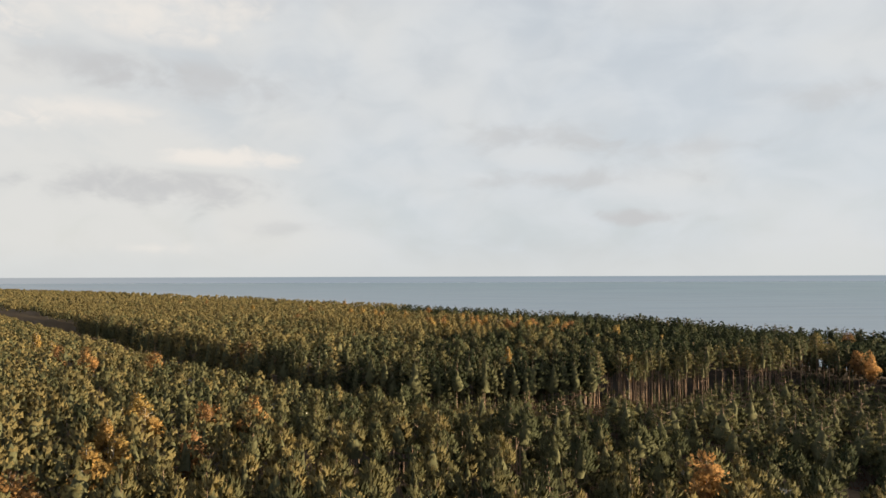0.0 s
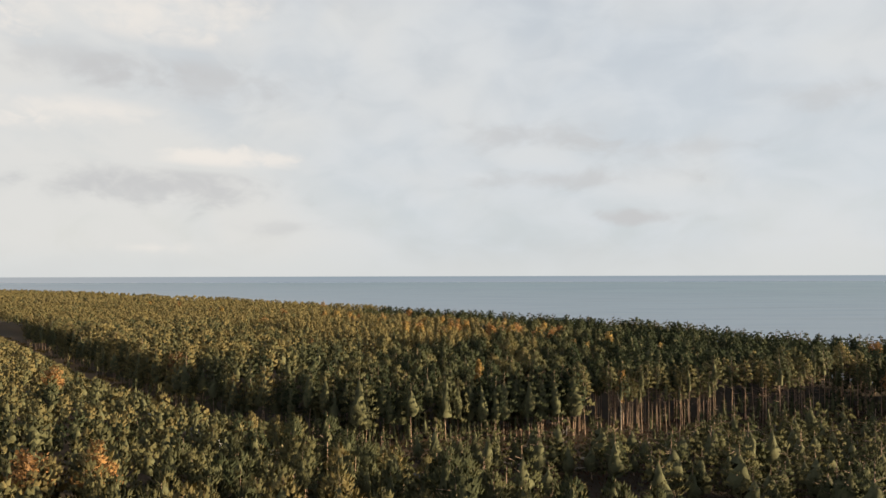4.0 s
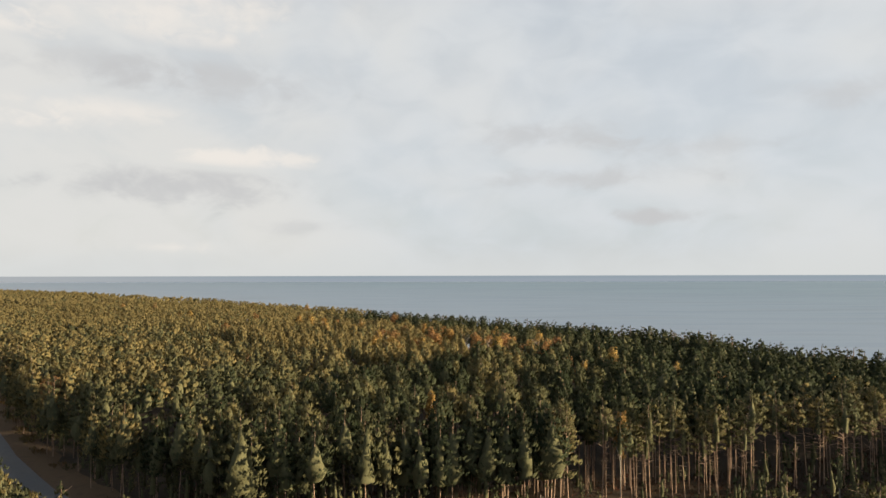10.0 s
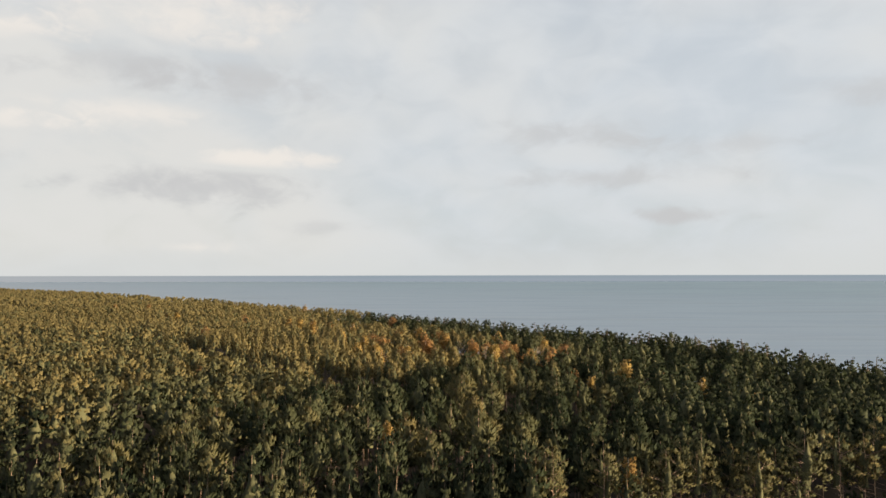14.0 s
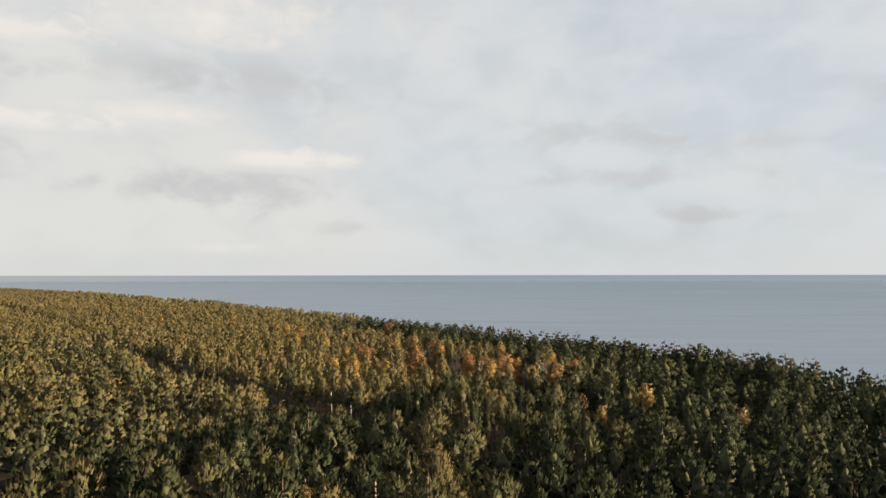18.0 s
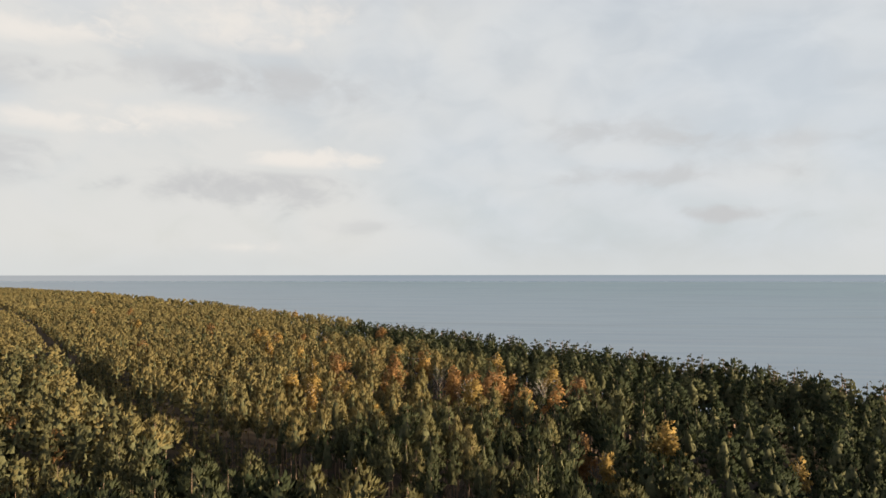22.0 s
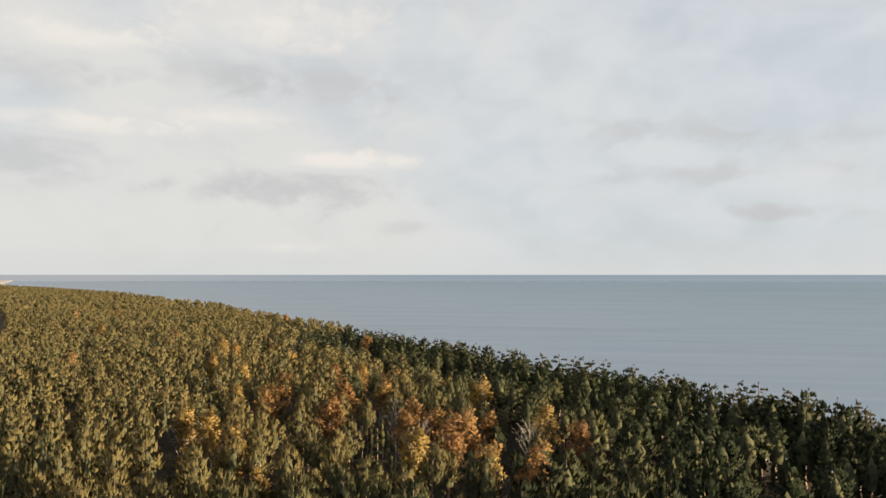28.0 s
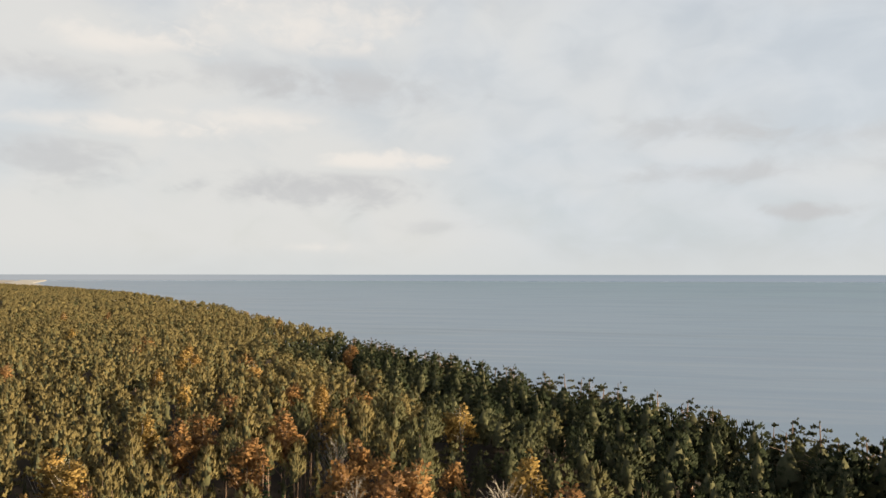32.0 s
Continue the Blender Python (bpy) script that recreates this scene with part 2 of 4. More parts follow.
VERGE = ground_like("dry_verge_grass", [(0.06, 0.042, 0.026), (0.12, 0.08, 0.048), (0.085, 0.06, 0.036)], 0.35)
SEA = sea_material()

# ---------------------------------------------------------------- plan
# line of the last trees before the beach
COAST = np.array([(2200, -3000), (700, -420), (420, 0), (265, 160), (171, 270), (137, 330), (122, 366), (109, 386), (88, 410), (76, 425), (46, 454),
                  (-15, 519), (-39, 550), (-137, 665), (-200, 752), (-320, 870), (-545, 1112), (-900, 1395), (-1500, 1850), (-2600, 2450), (-4600, 3100)], float)
ROAD = np.array([(100, 96), (40, 150), (-4, 181), (-26, 195), (-50, 215), (-75, 241), (-100, 271), (-125, 303), (-170, 357), (-265, 469), (-520, 770), (-1100, 1420)], float)
RIDE = np.array([(70, 254), (40, 272), (14, 292), (-4, 308), (-22, 323), (-60, 363), (-96, 403), (-130, 441), (-165, 483), (-236, 568), (-330, 668), (-560, 910)], float)
STRIP = np.array([(8, 55), (28, 190), (48, 372)], float)      # ground that is flown over closely
FRONT = np.array([(-20, 204), (-8, 199), (8, 201), (24, 206), (41, 207), (54, 210), (74, 214), (104, 222), (128, 236)], float)      # feet of the pines behind the clearing
# small dark gaps in the wood
GLADES = [(102, 338, 5.5), (96, 328, 6.5), (91, 334, 5), (99, 320, 5), (98, 383, 4), (24, 336, 4), (36, 341, 4), (49, 323, 4.5), (10, 370, 5), (17, 357, 4.5), (24, 372, 4), (50, 374, 4.5),
          (76, 370, 4.5), (90, 374, 4), (-13, 281, 5), (27, 284, 5), (106, 338, 6), (99, 350, 5), (53, 295, 4.5), (-40, 258, 5.5), (-32, 222, 5), (31, 232, 6), (18, 249, 4.5)]
CLEAR = np.array([(-52, 222), (-34, 196), (-14, 170), (4, 143), (25, 130), (50, 119), (90, 108), (135, 124), (142, 190), (126, 233), (104, 221), (74, 213), (54, 209), (41, 206), (24, 205), (8, 200), (-8, 198), (-24, 205)], float)


def along(p, line):
    """Distance to a line of the plan, and on which side of it (+1: to its right)."""
    best = np.full(len(p), 1e18)
    side = np.ones(len(p))
    for a, b in zip(line[:-1], line[1:]):
        d = b - a
        u = np.clip(((p - a) @ d) / (d @ d), 0, 1)
        q = p - a - u[:, None] * d
        r = (q * q).sum(1)
        c = d[0] * (p[:, 1] - a[1]) - d[1] * (p[:, 0] - a[0])
        near = r < best
        best[near], side[near] = r[near], -np.sign(c[near])
    return np.sqrt(best), side


def inside(p, poly):
    hit = np.zeros(len(p), bool)
    for a, b in zip(poly, np.roll(poly, -1, 0)):
        cross = (a[1] > p[:, 1]) != (b[1] > p[:, 1])
        hit ^= cross & (p[:, 0] < (b[0] - a[0]) * (p[:, 1] - a[1]) / (b[1] - a[1] + 1e-12) + a[0])
    return hit


def wave(p, size, seed):
    """Smooth random field from -1 to 1 with features of about that size."""
    r = np.random.RandomState(seed)
    v = np.zeros(len(p))
    for i in range(7):
        k = r.normal(size=2)
        k *= r.uniform(0.6, 1.5) * 6.28 / size / np.linalg.norm(k)
        v += np.sin(p @ k + r.uniform(0, 6.28))
    return v / 3.2


def land(p):
    """Height of the ground: level under the woods, a low dune, then the beach down into the sea."""
    d, s = along(p, COAST)
    out = d * s
    z = 0.35 * wave(p, 60, 5)
    z += 1.2 * np.exp(-((out + 6) / 10) ** 2)
    z -= np.clip((out - 6) / 34, 0, 1) ** 1.2 * 6.5
    return np.where(out > 40, -6.5, z)


def mesh_of(name, verts, faces, mats, index=None, tone=None, smooth=False, soft=None):
    me = bpy.data.meshes.new(name)
    verts, faces = np.asarray(verts, np.float32), np.asarray(faces, np.int32)
    n, k = faces.shape
    me.vertices.add(len(verts))
    me.vertices.foreach_set("co", verts.ravel())
    me.loops.add(n * k)
    me.loops.foreach_set("vertex_index", faces.ravel())
    me.polygons.add(n)
    me.polygons.foreach_set("loop_start", np.arange(0, n * k, k, dtype=np.int32))
    me.polygons.foreach_set("loop_total", np.full(n, k, np.int32))
    for m in mats:
        me.materials.append(m)
    if index is not None:
        me.polygons.foreach_set("material_index", np.asarray(index, np.int32))
    if tone is None and mats and mats[0] in LEAFY:      # a tree of its own: its tone is drawn for the object
        tone = np.full(len(verts), 0.62)
        me.attributes.new("vary", "FLOAT", "POINT").data.foreach_set("value", np.ones(len(verts), np.float32))
    if tone is not None:
        me.attributes.new("tone", "FLOAT", "POINT").data.foreach_set("value", np.asarray(tone, np.float32))
    me.polygons.foreach_set("use_smooth", np.full(n, smooth))
    if soft is not None:
        me.attributes.new("custom_normal", "FLOAT_VECTOR", "POINT").data.foreach_set("vector", np.asarray(soft, np.float32).ravel())
    me.update(calc_edges=True)
    return me


def faced(v, f):
    """Turns every face away from the middle line of its crown."""
    v, f = np.asarray(v, float), np.asarray(f)
    lo, hi = v.min(0), v.max(0)
    mid = (lo + hi) / 2
    mid[2] = lo[2] * 0.6 + hi[2] * 0.4
    way = v[f].mean(1) - mid
    way[:, 2] *= 0.5
    out = np.cross(v[f[:, 1]] - v[f[:, 0]], v[f[:, 2]] - v[f[:, 0]])
    back = (way * out).sum(1) < 0
    f = f.copy()
    f[back] = f[back][:, ::-1]
    return v, f


def fluffy(v, f, seed=0):
    """Soft normals of a crown: those of its sprays, leaning outwards from its middle line."""
    lo, hi = v.min(0), v.max(0)
    mid = (lo + hi) / 2
    mid[2] = lo[2] * 0.6 + hi[2] * 0.4
    n = (v - mid) / (hi - lo + 1e-6)
    n /= np.linalg.norm(n, axis=1)[:, None] + 1e-6
    face = np.cross(v[f[:, 1]] - v[f[:, 0]], v[f[:, 2]] - v[f[:, 0]])
    face /= np.linalg.norm(face, axis=1)[:, None] + 1e-9
    own = np.zeros_like(v)
    for k in range(3):
        np.add.at(own, f[:, k], face)
    own /= np.linalg.norm(own, axis=1)[:, None] + 1e-9
    n = n * 0.25 + own * 0.95 + np.random.RandomState(seed).normal(size=n.shape) * 0.12 + (0, 0, 0.05)
    return n / np.linalg.norm(n, axis=1)[:, None]


def grid_axis(dense_lo, dense_hi, step, lo, hi):
    """Grid lines: even in the middle, ever wider towards the rim."""
    v = list(np.arange(dense_lo, dense_hi + 0.1, step))
    s = step
    while v[-1] < hi:
        s *= 1.25
        v.append(min(v[-1] + s, hi))
    s = step
    while v[0] > lo:
        s *= 1.25
        v.insert(0, max(v[0] - s, lo))
    return np.array(v)


def sheet(xs, ys, height):
    gx, gy = np.meshgrid(xs, ys)
    p = np.column_stack((gx.ravel(), gy.ravel()))
    i = np.arange(len(p)).reshape(gx.shape)
    f = np.column_stack((i[:-1, :-1].ravel(), i[:-1, 1:].ravel(), i[1:, 1:].ravel(), i[1:, :-1].ravel()))
    return np.column_stack((p, height(p))), f


v, f = sheet(grid_axis(-350, 350, 8, -4900, 4900), grid_axis(-80, 900, 8, -4900, 4900), land)
ground = tagged(new("ground", mesh_of("ground", v, f, [FLOOR], smooth=True)), "brown heathery forest floor running down to a sandy beach", "ground", kind="structure")


def sea_sheet():
    xs, ys = grid_axis(-400, 1200, 100, -4900, 4900), grid_axis(-400, 1500, 100, -4900, 4900)
    return sheet(xs, ys, lambda p: np.full(len(p), -3.0))


v, f = sea_sheet()
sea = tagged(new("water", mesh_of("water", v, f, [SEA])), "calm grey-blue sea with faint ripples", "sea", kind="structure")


def ribbon(line, half, lift, step=6.0, offset=0.0, wobble=0.0):
    """A strip of ground along a line of the plan."""
    pts = [line[0]]
    for a, b in zip(line[:-1], line[1:]):
        n = max(1, int(np.linalg.norm(b - a) / step))
        pts += [a + (b - a) * (i + 1) / n for i in range(n)]
    pts = np.array(pts)
    d = np.gradient(pts, axis=0)
    d /= np.linalg.norm(d, axis=1)[:, None]
    nrm = np.column_stack((d[:, 1], -d[:, 0]))
    rows = []
    for j, u in enumerate((-1, -0.33, 0.33, 1)):
        w = half * u + (wobble * wave(pts, 14, 40 + j) if abs(u) == 1 else 0)
        q = pts + nrm * (offset + w)[:, None] if wobble and abs(u) == 1 else pts + nrm * (offset + half * u)
        rows.append(np.column_stack((q, land(q) + lift)))
    v = np.stack(rows, 1).reshape(-1, 3)
    i = np.arange(len(v)).reshape(-1, 4)
    f = np.column_stack((i[:-1, :-1].ravel(), i[:-1, 1:].ravel(), i[1:, 1:].ravel(), i[1:, :-1].ravel()))
    return v, f


v, f = ribbon(ROAD, 9.5, 0.05, wobble=1.2)
tagged(new("verge", mesh_of("verge", v, f, [VERGE], smooth=True)), "dry brown grass verge along the forest road", "verge", kind="structure")
v, f = ribbon(ROAD, 2.5, 0.10)
tagged(new("road", mesh_of("road", v, f, [ASPHALT], smooth=True)), "worn grey asphalt road through the pine forest", "road", kind="structure")
v, f = ribbon(COAST[1:-1], 13, 0.06, offset=26.0)
tagged(new("beach", mesh_of("beach", v, f, [SAND], smooth=True)), "pale sandy beach below the pines", "beach", kind="structure")

# ---------------------------------------------------------------- tree shapes


def prism(a, b, ra, rb, n, spin=0.0):
    """An open tapered stick from a to b."""
    a, b = np.array(a, float), np.array(b, float)
    d = (b - a) / np.linalg.norm(b - a)
    s = np.cross(d, (1, 0, 0) if abs(d[0]) < 0.8 else (0, 1, 0))
    s /= np.linalg.norm(s)
    t = np.cross(d, s)
    ang = np.arange(n) * 2 * np.pi / n + spin
    ring = np.cos(ang)[:, None] * s + np.sin(ang)[:, None] * t
    v = np.vstack((a + ring * ra, b + ring * rb))
    i = np.arange(n)
    j = (i + 1) % n
    return v, np.vstack((np.column_stack((i, j, j + n)), np.column_stack((i, j + n, i + n))))


def join(pieces):
    vs, fs, k = [], [], 0
    for v, f in pieces:
        vs.append(v)
        fs.append(f + k)
        k += len(v)
    return np.vstack(vs), np.vstack(fs)


def blades(base, way, length, width, r):
    """Two slim triangles a row: sprays of leaves."""
    n = len(base)
    way = way / np.linalg.norm(way, axis=1)[:, None]
    s = np.cross(way, r.normal(size=(n, 3)))
    s /= np.linalg.norm(s, axis=1)[:, None] + 1e-9
    w = width[:, None] * 0.5
    mid = base + way * (length * 0.45)[:, None]
    v = np.stack((base, mid + s * w, base + way * length[:, None], mid - s * w), 1).reshape(-1, 3)
    i = np.arange(n)[:, None] * 4
    return v, np.vstack((i + (0, 1, 2), i + (0, 2, 3)))


def tufts_of(base, way, length, width, r, sides=3, closed=True):
    """Full little tufts: a foot, a ragged waist and a tip each."""
    n = len(base)
    way = way / np.linalg.norm(way, axis=1)[:, None]
    s = np.cross(way, r.normal(size=(n, 3)))
    s /= np.linalg.norm(s, axis=1)[:, None] + 1e-9
    t = np.cross(way, s)
    rows = [base]
    for k in range(sides):
        a = 6.2832 * k / sides + r.uniform(-0.5, 0.5, n)
        g = width * r.uniform(0.6, 1.4, n)
        up = length * r.uniform(0.08, 0.55, n)
        rows.append(base + way * up[:, None] + (s * np.cos(a)[:, None] + t * np.sin(a)[:, None]) * g[:, None])
    rows.append(base + way * length[:, None])
    v = np.stack(rows, 1).reshape(-1, 3)
    f = [(k + 1, (k + 1) % sides + 1, sides + 1) for k in range(sides)]
    if closed:
        f += [((k + 1) % sides + 1, k + 1, 0) for k in range(sides)]
    i = np.arange(n)[:, None, None] * (sides + 2)
    return v, (i + np.array(f)[None]).reshape(-1, 3)


def outline(u, peak):
    """Width of a crown from its foot (0) to its tip (1): a low peak is a cone, a high one a dome."""
    return (1 - min(u, 1.0) ** peak) ** 0.75 * (0.7 + 0.3 * min(1, u / 0.3))


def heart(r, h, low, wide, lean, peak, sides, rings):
    """The twiggy inside of a crown behind its sprays, its shade put into a darker colour."""
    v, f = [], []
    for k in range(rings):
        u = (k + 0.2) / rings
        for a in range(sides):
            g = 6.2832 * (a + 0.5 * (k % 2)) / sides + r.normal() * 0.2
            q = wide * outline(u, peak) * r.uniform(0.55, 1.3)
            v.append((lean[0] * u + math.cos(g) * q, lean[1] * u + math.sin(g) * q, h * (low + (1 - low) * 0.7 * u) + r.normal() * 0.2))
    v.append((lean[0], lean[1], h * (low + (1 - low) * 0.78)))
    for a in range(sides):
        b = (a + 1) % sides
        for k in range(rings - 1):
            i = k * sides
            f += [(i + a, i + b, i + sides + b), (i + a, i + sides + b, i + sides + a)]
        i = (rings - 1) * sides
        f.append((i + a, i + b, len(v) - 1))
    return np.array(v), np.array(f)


def pine_crown(seed, boughs, fingers, h=17.0, low=0.64, wide=1.8, spray=0.7, fat=0.14, peak=1.6, core=(6, 3), fill=0.6, bough=0.42, lift=1.2, leader=1.0):
    """A pine crown: boughs all round, each ending in a bunch of upright finger-like needle shoots over a shade-coloured
    inside.
    Gives vertices, faces, soft normals and which faces are the inside."""
    r = np.random.RandomState(seed)
    lean = r.uniform(-0.3, 0.3, 2)
    lop, lop_size = r.uniform(0, 6.28), r.uniform(0.05, 0.25)
    us = np.linspace(0, 1, 60)
    w = np.array([outline(u, peak) * (0.8 + 0.4 * u) + 0.1 for u in us])
    heights = np.interp((np.arange(boughs) + 0.5) / boughs, np.cumsum(w) / w.sum(), us)
    base, way, size, outs = [], [], [], []
    for k, u in enumerate(heights):
        ang = k * 2.39996 + r.normal() * 0.3
        reach = wide * outline(u, peak) * r.uniform(0.72, 1.12) * (1 + lop_size * math.cos(ang - lop))
        away = np.array((math.cos(ang), math.sin(ang), 0.0))
        side = np.array((-away[1], away[0], 0.0))
        c = np.array((lean[0] * u, lean[1] * u, h * (low + (1 - low) * 0.96 * u) - spray * 0.55)) + away * reach + (0, 0, r.normal() * 0.15)
        axis = away * (0.5 - 0.3 * u) + np.array((0, 0, lift * (0.75 + 0.5 * u))) + r.normal(size=3) * 0.12
        big = bough * (0.7 + 0.5 * (1 - u)) * r.uniform(0.75, 1.25)
        for q in range(fingers):
            g, e = q * 2.4 + r.uniform(0, 1.2), math.sqrt((q + 0.4) / fingers)
            rim = side * math.cos(g) + away * math.sin(g) * 0.85
            base.append(c + rim * e * big - np.array((0, 0, e * e * big * 0.6)))
            way.append(axis + rim * e * 0.45 + r.normal(size=3) * 0.1)
            size.append(r.uniform(0.8, 1.2) * (1.12 - 0.3 * e))
            outs.append(away * (0.95 - 0.4 * u) + rim * e * 0.35 + (0, 0, 0.1 + 0.7 * u))
    for q in range(2):
        base.append(np.array((lean[0] + r.normal() * 0.1 * q, lean[1] + r.normal() * 0.1 * q, h - spray * leader * (1.0 + 0.35 * q))))
        way.append(np.array((r.normal() * 0.2 * q, r.normal() * 0.2 * q, 1.0)))
        size.append(leader)
        outs.append(np.array((0, 0, 0.6)))
    size, way = np.array(size), np.array(way)
    way /= np.linalg.norm(way, axis=1)[:, None]
    v, f = tufts_of(np.array(base), way, spray * size, fat * size, r, closed=False)
    mid = np.repeat(np.array(base) + way * (spray * size * 0.25)[:, None], 5, 0)
    soft = v - mid
    soft /= np.linalg.norm(soft, axis=1)[:, None] + 0.05
    soft = soft * 0.6 + np.repeat(np.array(outs), 5, 0) + r.normal(size=soft.shape) * 0.1
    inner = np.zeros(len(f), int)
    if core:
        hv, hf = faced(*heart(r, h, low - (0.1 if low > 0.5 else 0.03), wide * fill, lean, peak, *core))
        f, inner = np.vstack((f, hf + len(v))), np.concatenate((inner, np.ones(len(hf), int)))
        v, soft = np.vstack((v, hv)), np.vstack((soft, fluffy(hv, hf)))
    back = (np.cross(v[f[:, 1]] - v[f[:, 0]], v[f[:, 2]] - v[f[:, 0]]) * soft[f].mean(1)).sum(1) < 0
    f[back] = f[back][:, ::-1]
    return v, f, soft / np.linalg.norm(soft, axis=1)[:, None], inner


def pine_trunk(seed, h=17.0, foot=0.17, sides=6, rings=5, dead=0, limbs=0, low=0.45):
    r = np.random.RandomState(seed)
    bend = r.normal(size=2) * 0.25
    pts = [np.array((bend[0] * math.sin(3 * u), bend[1] * math.sin(2.4 * u), h * 0.97 * u)) for u in np.linspace(0, 1, rings)]
    rad = [foot * (1.25 if i == 0 else 1) * (1 - 0.82 * i / (rings - 1)) for i in range(rings)]
    bits = [prism(a, b, ra, rb, sides) for a, b, ra, rb in zip(pts, pts[1:], rad, rad[1:])]
    for i in range(dead + limbs):
        live = i >= dead
        u = r.uniform(low, 0.85) if live else r.uniform(low * 0.55, low + 0.1)
        a = r.uniform(0, 6.28)
        k = min(int(u * (rings - 1)), rings - 2)
        g = u * (rings - 1) - k
        p = pts[k] * (1 - g) + pts[k + 1] * g
        n = r.uniform(1.2, 2.0) if live else r.uniform(0.6, 1.5)
        q = p + np.array((math.cos(a) * n, math.sin(a) * n, n * r.uniform(0.25, 0.7) if live else n * r.uniform(-0.1, 0.3)))
        bits.append(prism(p, q, 0.05, 0.018, 3))
    return join(bits)


def broad_crown(seed, count, h=14.0, low=0.35, wide=2.4, leaf=0.42, fat=0.3, clusters=16):
    """A birch or rowan crown: uneven billows of small leaf sprays on rising limbs."""
    r = np.random.RandomState(seed)
    cz, cr = h * (0.5 + low / 2), h * (1 - low) / 2
    cen, big = [], []
    lop = r.normal(size=2) * 0.2
    while len(cen) < clusters:
        d = r.normal(size=3)
        d /= np.linalg.norm(d)
        q = r.uniform(0.35, 0.92) * r.uniform(0.85, 1.15)
        taper = 1 - 0.4 * max(d[2], 0) - 0.25 * max(-d[2], 0)
        cen.append((d[0] * wide * q * taper + lop[0], d[1] * wide * q * taper + lop[1], cz + d[2] * cr * q))
        big.append(r.uniform(0.3, 0.62))
    cen, big = np.array(cen), np.array(big)
    pick = r.choice(clusters, count, p=big ** 2 / (big ** 2).sum())
    off = r.normal(size=(count, 3))
    off /= np.linalg.norm(off, axis=1)[:, None]
    off *= (r.rand(count) ** 0.4)[:, None] * (big[pick] * wide / 2.0)[:, None] * 1.35
    base = cen[pick] + off * (1, 1, 1.25)
    way = off * 1.4 + r.normal(size=(count, 3)) * 0.35 + (0, 0, 0.3)
    v, f = blades(base, way, leaf * r.uniform(0.6, 1.3, count), fat * r.uniform(0.7, 1.2, count), r)
    soft = v - np.repeat(cen[pick], 4, 0)
    soft /= np.linalg.norm(soft, axis=1)[:, None] + 0.05
    out = (v - (lop[0], lop[1], cz)) / (wide, wide, cr)
    soft = soft * 0.6 + out * 0.8 + r.normal(size=soft.shape) * 0.15
    back = (np.cross(v[f[:, 1]] - v[f[:, 0]], v[f[:, 2]] - v[f[:, 0]]) * soft[f].mean(1)).sum(1) < 0
    f[back] = f[back][:, ::-1]
    return v, f, soft / np.linalg.norm(soft, axis=1)[:, None]


def branchy(seed, h=12.0, foot=0.13, arms=16, twigs=5, spread=0.55):
    """A bare tree: stem, rising arms and twigs."""
    r = np.random.RandomState(seed)
    bits = [prism((0, 0, 0), (0.1, 0.05, h * 0.55), foot, foot * 0.6, 6), prism((0.1, 0.05, h * 0.55), (0.0, 0.2, h), foot * 0.6, 0.02, 5)]
    for i in range(arms):
        z = h * r.uniform(0.35, 0.9)
        a = r.uniform(0, 6.28)
        n = (h - z) * r.uniform(0.45, 0.8) + 0.5
        p = np.array((0.08, 0.08, z))
        q = p + np.array((math.cos(a) * spread * n, math.sin(a) * spread * n, n * 0.85))
        bits.append(prism(p, q, 0.045, 0.014, 3))
        for _ in range(twigs):
            g = r.uniform(0.3, 1)
            s = p + (q - p) * g
            d = np.array((math.cos(a), math.sin(a), 1.2)) + r.normal(size=3) * 0.6
            bits.append(prism(s, s + d * r.uniform(0.4, 0.8), 0.018, 0.006, 3))
    return join(bits)


def part(name, shape, mat, parent, label=""):
    soft = shape[2] if len(shape) > 2 else fluffy(*shape) if name == "crown" else None
    inner = shape[3] if len(shape) > 3 else None
    ob = new(name, mesh_of(name, shape[0], shape[1], [mat] if inner is None else [mat, INNER_SHADE], index=inner, smooth=True, soft=soft))
    ob.parent = parent
    return tagged(ob, label) if label else ob


def thing(name, label, category, group=""):
    ob = new(name)
    ob.empty_display_size = 0.5
    return tagged(ob, label, category, group)


# ---------------------------------------------------------------- where the woods stand


def scatter(spacing, x0, x1, y0, y1, seed):
    r = np.random.RandomState(seed)
    gx, gy = np.meshgrid(np.arange(x0, x1, spacing), np.arange(y0, y1, spacing * 0.866))
    gx = gx + (np.arange(gx.shape[0]) % 2)[:, None] * spacing / 2
    p = np.column_stack((gx.ravel(), gy.ravel()))
    return p + r.uniform(-0.42, 0.42, p.shape) * spacing


def wooded(p):
    """Free of road, ride, clearing, beach."""
    d, s = along(p, COAST)
    ok = d * s < 1.5 * wave(p, 25, 3)
    d, s = along(p, ROAD)
    side = np.where(s > 0, 7.5, np.interp(p[:, 0], (-66, -44), (5.5, 10.5)))
    ok &= d > side + 1.8 * wave(p, 18, 8)
    ok &= along(p, RIDE)[0] > np.interp(p[:, 0], (-100, -40, 14, 40, 70), (4.2, 6.2, 6.3, 5.6, 4.0)) + 0.8 * wave(p, 15, 9)
    ok &= wave(p, 12, 77) > np.where((p[:, 0] > 15) & (p[:, 1] < 345), -0.85, -1.0)
    return ok & ~inside(p, CLEAR)


